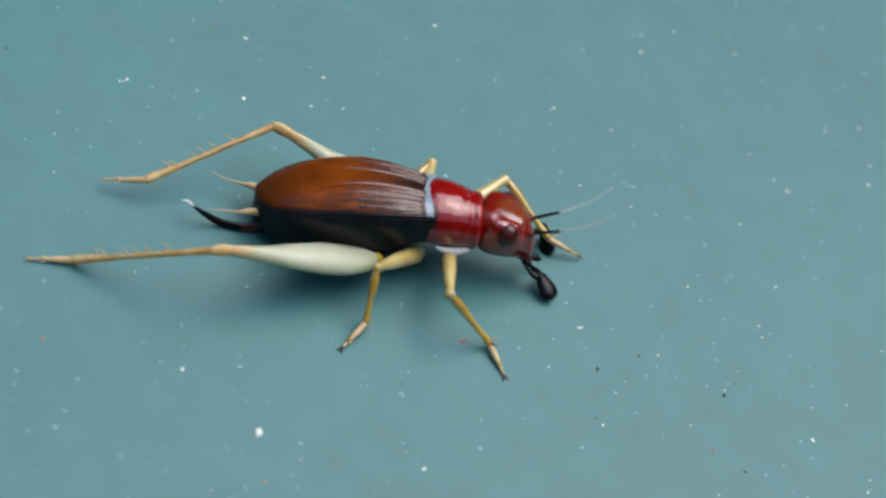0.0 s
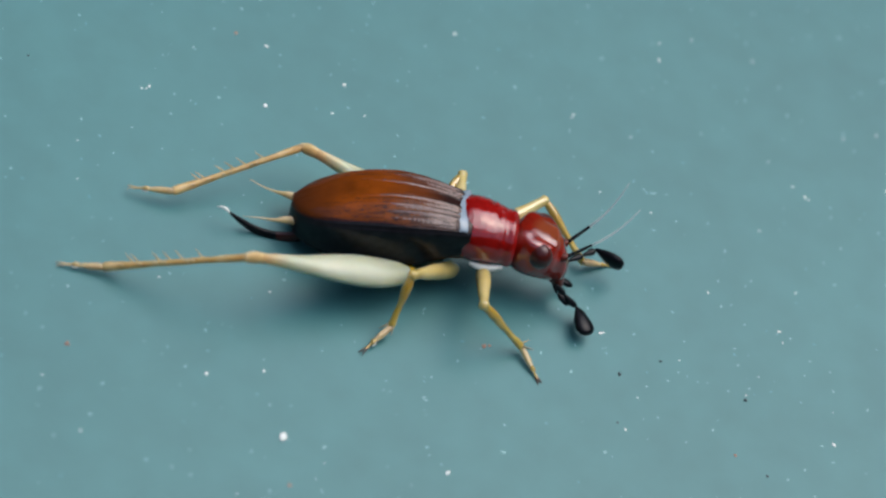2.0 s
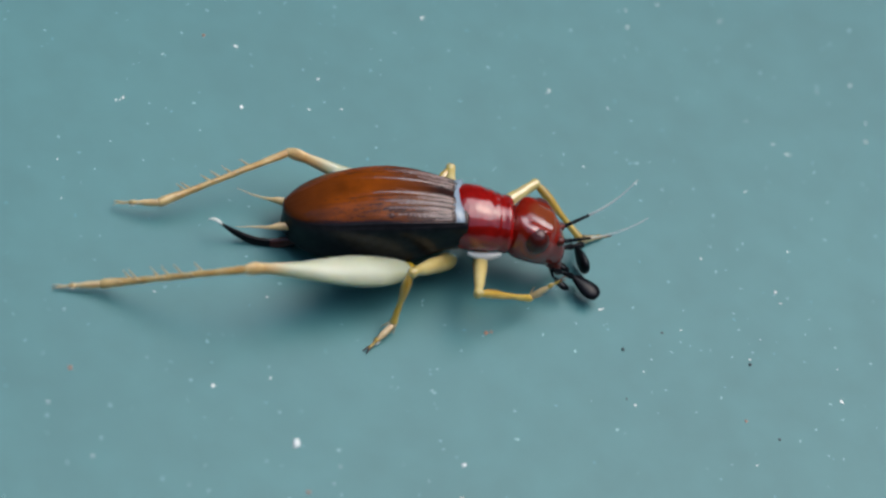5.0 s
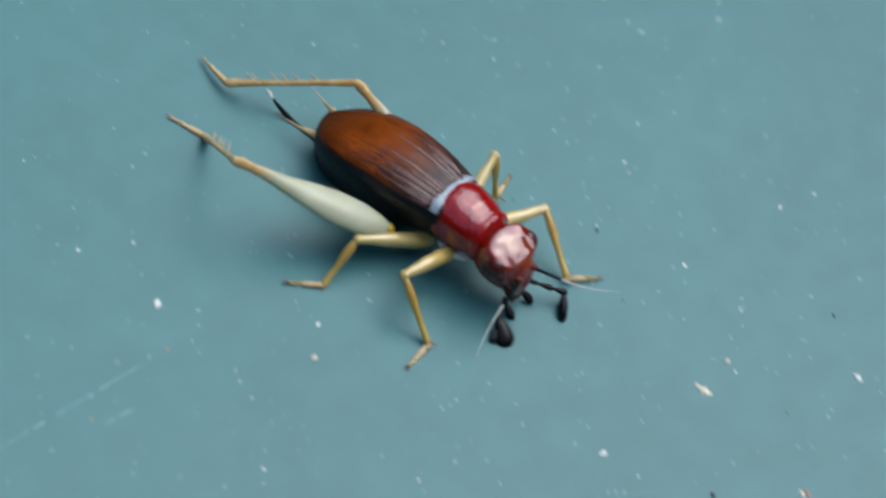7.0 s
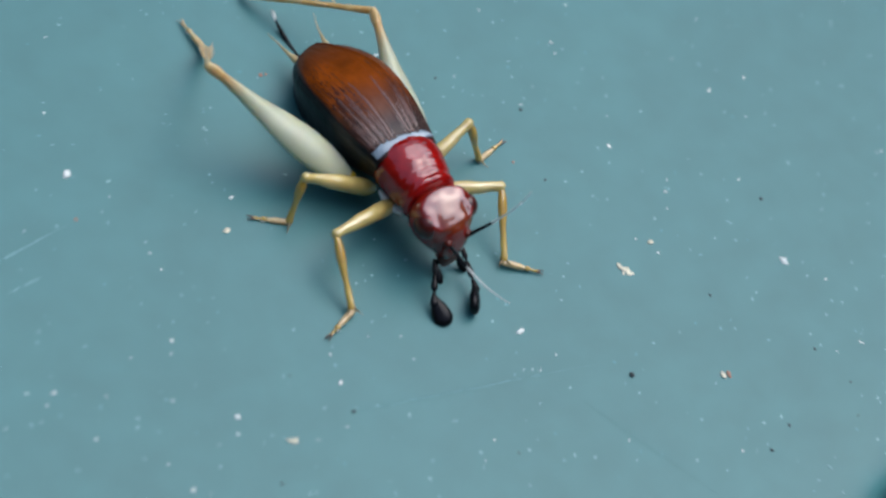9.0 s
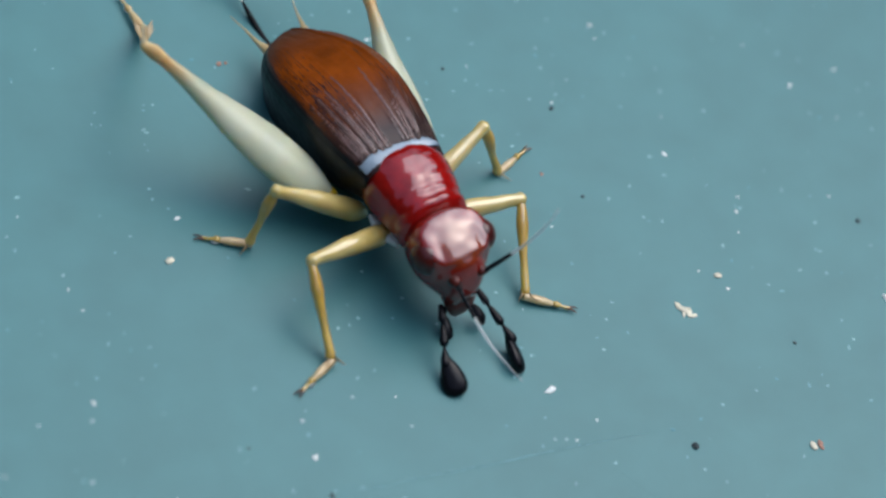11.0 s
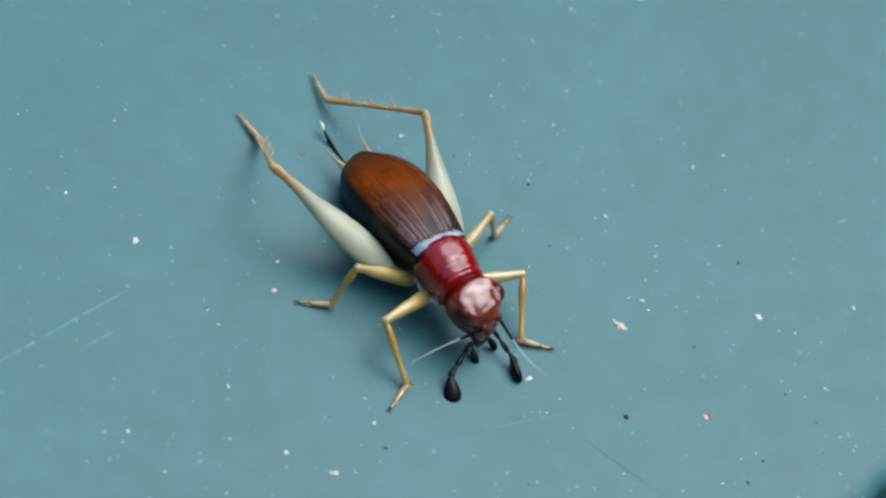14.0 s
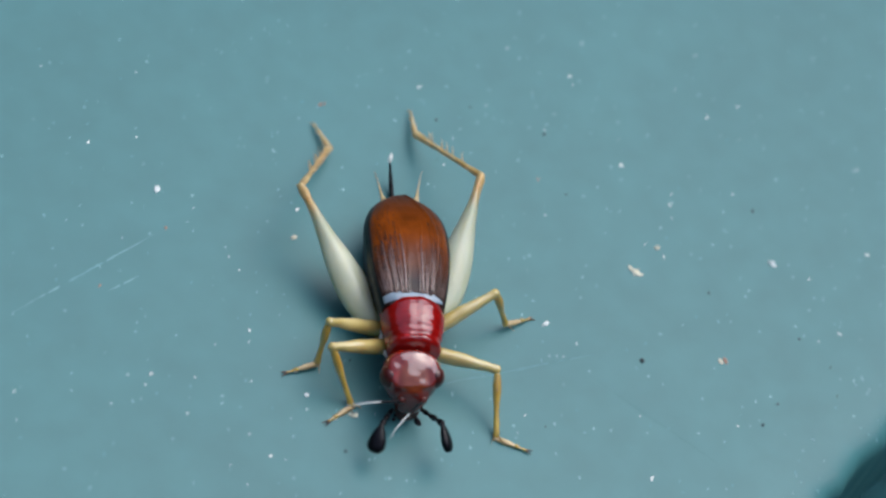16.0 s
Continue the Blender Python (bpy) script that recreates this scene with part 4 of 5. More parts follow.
    step(legs["front_left"], (2.00, 1.95), [
        (0, (0.74, 0.63, 0.92), (2.16, 2.05, 1.30), (4.05, 0.80, -0.16), (4.62, 1.13, -0.27)),
        (0.5, (0.72, 0.65, 0.92), (2.18, 2.03, 1.31), (3.76, 1.20, -0.09), (4.28, 1.58, -0.17)),
        (1.5, (0.72, 0.65, 0.92), (2.19, 2.01, 1.31), (3.68, 1.15, -0.08), (4.22, 1.52, -0.17)),
        (3, (0.74, 0.63, 0.92), (2.15, 1.99, 1.38), (3.56, 1.40, 0.00), (4.05, 1.83, -0.05)),
        (5.5, (0.73, 0.64, 0.92), (2.23, 1.93, 1.30), (3.70, 1.35, -0.02), (4.21, 1.77, -0.10)),
        (6, (0.73, 0.64, 0.92), (1.94, 2.25, 1.19), (3.63, 2.14, 0.14), (4.03, 2.66, 0.10)),
        (6.5, (0.74, 0.62, 0.89), (1.12, 2.33, 1.69), (2.13, 2.93, 0.33), (2.44, 3.88, 0.35)),
        (6.6, (0.75, 0.59, 0.86), (1.75, 2.32, 1.35), (3.15, 2.40, 0.03), (3.68, 3.31, -0.03)),
        (6.7, (0.75, 0.57, 0.83), (1.05, 2.49, 1.37), (2.36, 2.39, -0.02), (2.78, 3.32, -0.10)),
        (6.8, (0.75, 0.55, 0.80), (0.78, 2.34, 1.56), (1.54, 2.86, -0.05), (1.74, 3.80, -0.16)),
        (6.9, (0.75, 0.53, 0.77), (2.06, 2.00, 0.96), (3.37, 1.78, -0.35), (3.98, 2.61, -0.54)),
        (7, (0.75, 0.52, 0.76), (1.54, 2.32, 0.77), (3.01, 1.70, -0.33), (3.60, 2.54, -0.54)),
        (7.5, (0.75, 0.51, 0.74), (1.11, 2.42, 1.27), (1.86, 2.79, -0.42), (2.11, 3.71, -0.61)),
        (8, (0.75, 0.51, 0.74), (1.45, 2.28, 0.74), (2.87, 1.62, -0.42), (3.51, 2.60, -0.65)),
        (8.5, (0.75, 0.51, 0.74), (1.56, 2.24, 0.68), (2.92, 1.42, -0.41), (3.58, 2.38, -0.64)),
        (9, (0.75, 0.51, 0.74), (1.44, 2.24, 0.74), (2.91, 1.55, -0.42), (3.56, 2.52, -0.65)),
        (11.5, (0.75, 0.51, 0.74), (1.07, 2.31, 0.68), (2.63, 1.60, -0.40), (3.24, 2.59, -0.62)),
        (12, (0.75, 0.51, 0.74), (1.29, 2.26, 0.71), (2.68, 1.21, -0.36), (3.36, 2.16, -0.60)),
        (12.5, (0.75, 0.51, 0.74), (1.26, 2.31, 0.71), (2.75, 1.55, -0.40), (3.38, 2.53, -0.63)),
        (13, (0.75, 0.51, 0.74), (1.23, 2.36, 0.71), (2.68, 1.59, -0.40), (3.29, 2.58, -0.63)),
        (13.5, (0.75, 0.51, 0.74), (1.21, 2.33, 0.71), (2.71, 1.47, -0.38), (3.34, 2.45, -0.63)),
        (14, (0.75, 0.51, 0.74), (1.26, 2.32, 0.70), (2.71, 1.49, -0.38), (3.34, 2.47, -0.63)),
        (14.5, (0.75, 0.51, 0.74), (1.05, 2.64, 1.41), (1.58, 3.38, -0.35), (1.76, 4.14, -0.53)),
        (15, (0.75, 0.51, 0.74), (1.45, 2.49, 1.40), (2.37, 2.43, -0.28), (2.78, 3.19, -0.47)),
        (15.5, (0.75, 0.51, 0.74), (1.73, 2.05, 1.36), (2.86, 2.35, -0.25), (3.36, 3.09, -0.44)),
        (16, (0.75, 0.51, 0.74), (1.37, 2.48, 0.83), (2.72, 2.54, -0.27), (3.17, 3.30, -0.45)),
    ])
    step(legs["mid_right"], (2.15, 1.48), [
        (0, (0.01, -0.48, 0.48), (-1.14, -2.05, 1.14), (-1.20, -2.68, -0.33), (-1.79, -3.46, -0.53)),
        (0.5, (0.03, -0.48, 0.48), (-1.08, -2.01, 1.27), (-1.36, -2.58, -0.26), (-1.98, -3.31, -0.45)),
        (1.5, (0.02, -0.48, 0.48), (-1.09, -2.01, 1.26), (-1.39, -2.58, -0.26), (-2.01, -3.31, -0.45)),
        (3, (0.01, -0.48, 0.48), (-1.03, -1.98, 1.36), (-1.35, -2.44, -0.25), (-1.98, -3.17, -0.44)),
        (5.5, (0.01, -0.48, 0.48), (-1.15, -1.99, 1.22), (-1.46, -2.44, -0.24), (-2.10, -3.15, -0.42)),
        (6, (0.02, -0.48, 0.48), (-1.15, -1.95, 1.28), (-1.50, -2.43, -0.23), (-2.14, -3.13, -0.40)),
        (6.5, (0.01, -0.52, 0.51), (-0.59, -2.18, 1.53), (-0.84, -2.41, -0.16), (-1.44, -3.09, -0.31)),
        (6.6, (0.00, -0.55, 0.54), (-0.15, -2.36, 1.52), (0.44, -2.94, -0.22), (0.21, -3.86, -0.40)),
        (6.7, (0.00, -0.59, 0.57), (-0.51, -2.40, 1.48), (0.07, -3.00, -0.04), (-0.26, -3.89, -0.15)),
        (6.8, (0.00, -0.62, 0.60), (-0.80, -2.42, 1.43), (-0.37, -3.07, 0.17), (-0.83, -3.91, 0.12)),
        (6.9, (0.00, -0.65, 0.63), (-1.01, -2.47, 1.18), (-0.89, -3.48, 0.40), (-1.43, -4.26, 0.41)),
        (7, (0.00, -0.66, 0.64), (-1.10, -2.41, 1.24), (-1.10, -3.48, 0.49), (-1.69, -4.22, 0.51)),
        (7.5, (0.00, -0.68, 0.67), (-0.35, -2.51, 1.75), (0.25, -2.70, 0.38), (-0.03, -3.63, 0.41)),
        (8, (0.00, -0.68, 0.67), (-0.36, -2.56, 1.76), (-0.14, -3.05, 0.47), (-0.55, -3.93, 0.50)),
        (8.5, (0.00, -0.68, 0.67), (-0.34, -2.61, 1.82), (-0.25, -2.99, 0.47), (-0.70, -3.85, 0.51)),
        (9, (0.00, -0.68, 0.67), (-0.38, -2.63, 1.77), (-0.27, -3.02, 0.47), (-0.72, -3.88, 0.51)),
        (11.5, (0.00, -0.68, 0.67), (-0.42, -2.51, 1.87), (-0.51, -3.00, 0.50), (-1.03, -3.82, 0.55)),
        (12, (0.00, -0.68, 0.67), (-0.25, -2.57, 1.75), (-0.03, -3.10, 0.46), (-0.40, -4.01, 0.49)),
        (12.5, (0.00, -0.68, 0.67), (-0.33, -2.54, 1.76), (-0.37, -3.25, 0.52), (-0.83, -4.10, 0.56)),
        (13, (0.00, -0.68, 0.67), (-0.41, -2.46, 1.76), (-0.40, -3.29, 0.52), (-0.87, -4.13, 0.56)),
        (13.5, (0.00, -0.68, 0.67), (-0.43, -2.44, 1.81), (-0.37, -3.14, 0.50), (-0.85, -3.98, 0.54)),
        (14, (0.00, -0.68, 0.67), (-0.42, -2.49, 1.81), (-0.43, -3.20, 0.51), (-0.92, -4.03, 0.56)),
        (14.5, (0.00, -0.68, 0.67), (0.06, -2.67, 1.78), (-0.13, -3.16, 0.46), (-0.22, -3.99, 0.46)),
        (15, (0.00, -0.68, 0.67), (-0.03, -2.60, 1.83), (-0.29, -3.07, 0.46), (-0.42, -3.89, 0.46)),
        (15.5, (0.00, -0.68, 0.67), (0.63, -2.35, 1.82), (0.90, -2.67, 0.36), (1.18, -3.56, 0.36)),
        (16, (0.00, -0.68, 0.67), (0.65, -2.40, 1.77), (1.07, -2.59, 0.35), (1.41, -3.49, 0.33)),
    ])
    step(legs["mid_left"], (2.15, 1.48), [
        (0, (-0.01, 0.73, 0.74), (0.25, 2.68, 1.01), (-0.61, 1.48, 0.81), (-1.43, 1.75, 0.62)),
        (0.5, (-0.04, 0.72, 0.74), (-0.00, 2.73, 1.10), (-0.67, 1.44, 0.81), (-1.50, 1.69, 0.62)),
        (1.5, (-0.03, 0.72, 0.74), (0.02, 2.74, 1.10), (-0.65, 1.45, 0.81), (-1.49, 1.70, 0.62)),
        (3, (-0.02, 0.73, 0.74), (-0.13, 2.79, 1.08), (-0.63, 1.47, 0.81), (-1.45, 1.73, 0.61)),
        (5.5, (-0.02, 0.73, 0.74), (0.08, 2.63, 1.02), (-0.63, 1.46, 0.81), (-1.46, 1.73, 0.62)),
        (6, (-0.03, 0.73, 0.74), (-0.11, 2.74, 1.06), (-0.65, 1.45, 0.81), (-1.47, 1.72, 0.62)),
        (6.5, (-0.01, 0.71, 0.70), (-0.29, 2.63, 1.33), (-0.55, 1.44, 0.66), (-1.34, 1.75, 0.45)),
        (6.6, (0.00, 0.68, 0.67), (-0.93, 2.44, 1.51), (1.85, 2.43, 0.17), (2.25, 3.46, 0.15)),
        (6.7, (0.00, 0.65, 0.63), (-0.66, 2.69, 1.56), (1.06, 2.51, 0.14), (1.24, 3.58, 0.09)),
        (6.8, (0.00, 0.62, 0.60), (-0.43, 2.55, 1.30), (0.29, 2.58, 0.09), (0.20, 3.63, 0.01)),
        (6.9, (0.00, 0.59, 0.57), (-0.19, 2.31, 1.30), (0.21, 2.16, -0.01), (0.09, 3.19, -0.15)),
        (7, (0.00, 0.58, 0.56), (-0.33, 2.33, 1.37), (0.00, 2.25, -0.04), (-0.22, 3.25, -0.18)),
        (7.5, (0.00, 0.55, 0.54), (-0.38, 2.57, 1.17), (0.15, 2.58, -0.18), (-0.01, 3.60, -0.35)),
        (8, (0.00, 0.55, 0.54), (-0.42, 2.39, 1.20), (-0.18, 2.68, -0.15), (-0.44, 3.66, -0.31)),
        (8.5, (0.00, 0.55, 0.54), (-0.37, 2.37, 1.19), (-0.06, 2.55, -0.15), (-0.28, 3.55, -0.32)),
        (9, (0.00, 0.55, 0.54), (-0.46, 2.41, 1.15), (-0.23, 2.74, -0.15), (-0.50, 3.71, -0.31)),
        (11.5, (0.00, 0.55, 0.54), (-0.61, 2.37, 1.17), (-0.46, 2.77, -0.13), (-0.80, 3.70, -0.27)),
        (12, (0.00, 0.55, 0.54), (-0.80, 2.33, 1.20), (-0.88, 2.80, -0.08), (-1.32, 3.66, -0.21)),
        (12.5, (0.00, 0.55, 0.54), (-0.83, 2.38, 1.09), (-1.13, 3.03, -0.07), (-1.60, 3.88, -0.19)),
        (13, (0.00, 0.55, 0.54), (-0.81, 2.37, 1.19), (-1.02, 2.93, -0.07), (-1.48, 3.78, -0.20)),
        (13.5, (0.00, 0.55, 0.54), (-0.71, 2.38, 1.18), (-0.93, 2.95, -0.10), (-1.36, 3.81, -0.22)),
        (14, (0.00, 0.55, 0.54), (-0.73, 2.40, 1.23), (-0.86, 2.83, -0.08), (-1.29, 3.70, -0.21)),
        (14.5, (0.00, 0.55, 0.54), (-0.59, 2.63, 1.32), (-0.82, 3.05, -0.15), (-1.19, 3.81, -0.29)),
        (15, (0.00, 0.55, 0.54), (-0.53, 2.79, 1.29), (-0.76, 3.28, -0.18), (-1.10, 4.05, -0.33)),
        (15.5, (0.00, 0.55, 0.54), (-1.37, 2.47, 1.25), (-1.33, 3.17, -0.15), (-1.79, 3.84, -0.29)),
        (16, (0.00, 0.55, 0.54), (-1.01, 2.56, 1.28), (-0.97, 3.11, -0.15), (-1.36, 3.83, -0.31)),
    ])
    step(legs["hind_right"], (4.50, 3.62), [
        (0, (-0.24, -0.81, 0.44), (-5.27, -2.99, 1.75), (-8.21, -2.66, 0.65), (-9.63, -2.76, 0.48)),
        (0.5, (-0.21, -0.83, 0.44), (-5.23, -3.07, 1.79), (-8.29, -2.96, 0.69), (-9.76, -3.08, 0.52)),
        (1.5, (-0.21, -0.82, 0.44), (-5.26, -3.04, 1.79), (-8.34, -2.90, 0.69), (-9.82, -3.01, 0.53)),
        (3, (-0.23, -0.82, 0.44), (-5.15, -3.18, 1.72), (-8.27, -3.14, 0.58), (-9.77, -3.31, 0.40)),
        (5.5, (-0.23, -0.82, 0.44), (-5.32, -3.06, 1.77), (-8.51, -2.73, 0.71), (-9.92, -2.86, 0.54)),
        (6, (-0.22, -0.82, 0.44), (-5.36, -3.24, 1.75), (-8.56, -3.06, 0.65), (-10.00, -3.20, 0.49)),
        (6.5, (-0.24, -0.86, 0.48), (-4.28, -4.27, 2.34), (-6.27, -3.27, 0.53), (-7.71, -3.65, 0.32)),
        (6.6, (-0.25, -0.88, 0.52), (-3.95, -4.18, 2.05), (-6.67, -4.06, 0.63), (-7.97, -4.70, 0.41)),
        (6.7, (-0.25, -0.92, 0.57), (-4.04, -4.12, 2.42), (-6.69, -3.67, 0.87), (-7.53, -4.31, 0.62)),
        (6.8, (-0.25, -0.95, 0.62), (-3.88, -4.24, 3.02), (-5.66, -2.82, 0.96), (-6.78, -2.83, 0.78)),
        (6.9, (-0.25, -0.98, 0.67), (-4.07, -4.11, 3.12), (-5.98, -2.73, 1.13), (-7.33, -2.85, 0.98)),
        (7, (-0.25, -0.99, 0.69), (-4.10, -4.04, 3.20), (-6.05, -2.70, 1.19), (-7.59, -2.80, 1.05)),
        (7.5, (-0.25, -1.01, 0.72), (-3.51, -3.84, 3.27), (-5.60, -2.33, 1.23), (-6.77, -2.48, 1.08)),
        (8, (-0.25, -1.01, 0.72), (-3.52, -3.73, 3.26), (-5.84, -2.37, 1.27), (-7.28, -2.49, 1.14)),
        (8.5, (-0.25, -1.01, 0.72), (-3.47, -3.79, 3.32), (-5.72, -2.38, 1.25), (-7.16, -2.42, 1.12)),
        (9, (-0.25, -1.01, 0.72), (-3.40, -3.79, 3.46), (-5.59, -2.53, 1.25), (-7.26, -2.55, 1.15)),
        (11.5, (-0.25, -1.01, 0.72), (-3.56, -3.71, 3.47), (-5.87, -2.59, 1.29), (-7.44, -2.50, 1.16)),
        (12, (-0.25, -1.01, 0.72), (-3.48, -3.57, 3.09), (-6.27, -2.65, 1.35), (-7.84, -2.57, 1.22)),
        (12.5, (-0.25, -1.01, 0.72), (-3.57, -3.59, 3.21), (-6.11, -2.44, 1.31), (-7.93, -2.47, 1.22)),
        (13, (-0.25, -1.01, 0.72), (-3.56, -3.45, 3.14), (-6.20, -2.41, 1.31), (-8.02, -2.44, 1.23)),
        (13.5, (-0.25, -1.01, 0.72), (-3.76, -3.45, 3.31), (-6.18, -2.29, 1.30), (-8.05, -2.24, 1.20)),
        (14, (-0.25, -1.01, 0.72), (-3.76, -3.46, 3.26), (-6.17, -2.29, 1.29), (-8.20, -2.32, 1.23)),
        (14.5, (-0.25, -1.01, 0.72), (-3.32, -3.63, 2.47), (-6.28, -2.54, 1.05), (-7.67, -2.88, 0.88)),
        (15, (-0.25, -1.01, 0.72), (-3.52, -3.42, 2.37), (-6.56, -2.10, 0.96), (-7.87, -2.37, 0.77)),
        (15.5, (-0.25, -1.01, 0.72), (-3.23, -3.25, 2.30), (-6.37, -3.62, 1.02), (-7.60, -4.38, 0.85)),
        (16, (-0.25, -1.01, 0.72), (-3.67, -3.12, 2.45), (-6.50, -2.01, 0.85), (-7.87, -2.47, 0.66)),
    ])
    step(legs["hind_left"], (4.50, 3.62), [
        (0, (-0.26, 1.05, 0.83), (-4.08, 1.69, 2.21), (-7.70, -0.39, 1.08), (-8.92, -0.08, 0.98)),
        (0.5, (-0.30, 1.03, 0.83), (-4.32, 1.55, 1.94), (-7.65, -0.51, 1.12), (-9.22, -0.35, 1.03)),
        (1.5, (-0.30, 1.03, 0.83), (-4.31, 1.60, 1.94), (-7.68, -0.46, 1.12), (-9.26, -0.27, 1.03)),
        (3, (-0.27, 1.04, 0.83), (-4.34, 1.50, 1.79), (-7.72, -0.63, 1.05), (-9.35, -0.52, 0.95)),
        (5.5, (-0.28, 1.04, 0.83), (-4.28, 1.48, 1.94), (-7.94, -0.38, 1.13), (-9.27, -0.07, 1.04)),
        (6, (-0.29, 1.04, 0.83), (-4.53, 1.55, 1.74), (-8.10, -0.64, 1.12), (-9.39, -0.21, 1.04)),
        (6.5, (-0.27, 1.02, 0.78), (-4.62, 1.27, 2.10), (-6.76, -1.55, 0.62), (-7.46, -2.09, 0.52)),
        (6.6, (-0.25, 1.01, 0.72), (-3.97, 2.05, 3.32), (-5.35, -0.29, 0.89), (-6.51, -0.18, 0.73)),
        (6.7, (-0.25, 0.98, 0.67), (-4.17, 1.95, 2.80), (-6.13, -0.65, 0.98), (-7.19, -0.64, 0.78)),
        (6.8, (-0.25, 0.95, 0.62), (-4.36, 1.53, 2.32), (-6.60, -0.85, 1.06), (-7.98, -1.03, 0.90)),
        (6.9, (-0.25, 0.92, 0.57), (-4.07, 0.94, 2.19), (-6.87, -0.85, 1.12), (-8.19, -0.73, 0.96)),
        (7, (-0.25, 0.91, 0.56), (-4.15, 0.93, 2.20), (-7.00, -0.78, 1.16), (-8.54, -0.55, 1.01)),
        (7.5, (-0.25, 0.88, 0.52), (-4.07, 1.61, 2.41), (-6.55, -0.29, 1.13), (-7.80, -0.39, 0.98)),
        (8, (-0.25, 0.88, 0.52), (-4.18, 1.58, 2.12), (-6.82, -0.31, 1.16), (-7.91, -0.15, 0.96)),
        (8.5, (-0.25, 0.88, 0.52), (-4.11, 1.68, 2.11), (-6.69, -0.19, 1.14), (-7.89, -0.09, 0.96)),
        (9, (-0.25, 0.88, 0.52), (-4.20, 1.66, 2.12), (-6.78, -0.33, 1.16), (-7.88, -0.16, 0.96)),
        (11.5, (-0.25, 0.88, 0.52), (-4.20, 1.66, 2.12), (-7.08, -0.32, 1.19), (-8.18, -0.18, 1.01)),
        (12, (-0.25, 0.88, 0.52), (-3.99, 1.52, 2.36), (-6.79, 0.22, 1.11), (-8.63, -0.27, 1.07)),
        (12.5, (-0.25, 0.88, 0.52), (-3.99, 1.52, 2.36), (-6.83, 0.30, 1.10), (-8.16, 0.52, 0.92)),
        (13, (-0.25, 0.88, 0.52), (-4.20, 2.04, 2.38), (-6.91, 0.33, 1.10), (-8.24, 0.56, 0.93)),
        (13.5, (-0.25, 0.88, 0.52), (-4.07, 2.03, 2.47), (-6.83, 0.57, 1.07), (-8.24, 0.72, 0.91)),
        (14, (-0.25, 0.88, 0.52), (-4.05, 2.00, 2.57), (-6.80, 0.57, 1.07), (-8.40, 0.74, 0.93)),
        (14.5, (-0.25, 0.88, 0.52), (-3.08, 4.27, 2.73), (-2.71, 1.94, 0.33), (-3.70, 1.59, 0.14)),
        (15, (-0.25, 0.88, 0.52), (-3.86, 4.52, 2.72), (-2.63, 2.18, 0.28), (-3.63, 1.86, 0.07)),
        (15.5, (-0.25, 0.88, 0.52), (-4.68, 2.78, 2.88), (-5.79, 0.91, 0.51), (-6.17, 0.20, 0.30)),
        (16, (-0.25, 0.88, 0.52), (-4.64, 2.26, 2.18), (-7.51, 0.73, 0.61), (-8.98, 0.63, 0.38)),
    ])
    reach(stem_right, paddle_right, (1.40, -0.42, -0.70), (0.2, -0.35, 1), [
        (0, (1.89, -0.09, -1.23), (2.45, -0.61, -1.68)),
        (0.5, (2.07, -0.29, -1.28), (2.54, -0.87, -1.46)),
        (1, (2.13, 0.11, -1.27), (2.57, -0.54, -1.49)),
        (1.5, (1.79, -0.40, -1.26), (2.56, -0.93, -1.71)),
        (2, (2.16, -0.43, -1.22), (2.53, -1.08, -1.40)),
        (2.5, (2.14, -0.08, -1.03), (2.80, -0.61, -1.44)),
        (3, (2.19, -0.33, -1.22), (2.67, -0.90, -1.41)),
        (5.5, (2.01, 0.15, -1.07), (2.77, -0.13, -1.23)),
        (6, (1.96, 0.24, -1.10), (2.71, -0.02, -1.41)),
        (6.5, (1.81, -0.38, -1.05), (2.63, -0.68, -1.45)),
        (6.6, (1.43, -1.06, -1.07), (2.12, -1.67, -1.54)),
        (6.7, (1.31, -1.29, -1.04), (1.96, -1.98, -1.55)),
        (6.8, (1.89, -0.99, -0.80), (2.54, -1.44, -1.13)),
        (6.9, (1.75, 0.00, -0.87), (2.70, -0.21, -1.01)),
        (7, (1.69, -0.87, -0.87), (2.77, -1.36, -1.17)),
        (7.5, (2.13, -1.28, -0.75), (3.00, -1.59, -1.04)),
        (8, (2.09, -1.08, -0.67), (3.02, -1.30, -0.83)),
        (8.5, (1.54, -0.39, -0.90), (2.28, -0.65, -1.07)),
        (9, (2.22, -0.97, -0.70), (3.05, -1.05, -0.82)),
        (11.5, (2.35, -0.70, -0.87), (3.18, -0.82, -1.10)),
        (12, (1.49, -0.44, -1.08), (2.28, -0.84, -0.95)),
        (12.1, (1.90, -1.22, -0.87), (2.72, -1.62, -1.20)),
        (12.2, (2.25, -1.35, -0.70), (3.04, -1.60, -0.93)),
        (12.3, (2.23, -1.16, -0.79), (3.12, -1.44, -1.05)),
        (12.4, (2.11, -1.08, -0.84), (3.05, -1.38, -1.10)),
        (12.5, (2.33, -1.10, -0.78), (3.15, -1.26, -0.95)),
        (13, (2.21, -1.06, -0.76), (3.05, -1.29, -0.94)),
        (13.5, (1.75, -0.32, -0.91), (2.43, -0.58, -0.76)),
        (14, (1.83, -1.56, -0.81), (2.57, -1.93, -1.04)),
        (14.5, (0.48, 0.02, -1.48), (-0.20, 0.10, -1.80)),
        (15, (1.66, -0.91, -0.74), (2.20, -1.53, -0.57)),
        (15.5, (2.05, -1.44, -0.08), (2.78, -1.80, -0.34)),
        (16, (2.06, -0.91, 0.35), (2.86, -1.13, 0.16)),
    ])
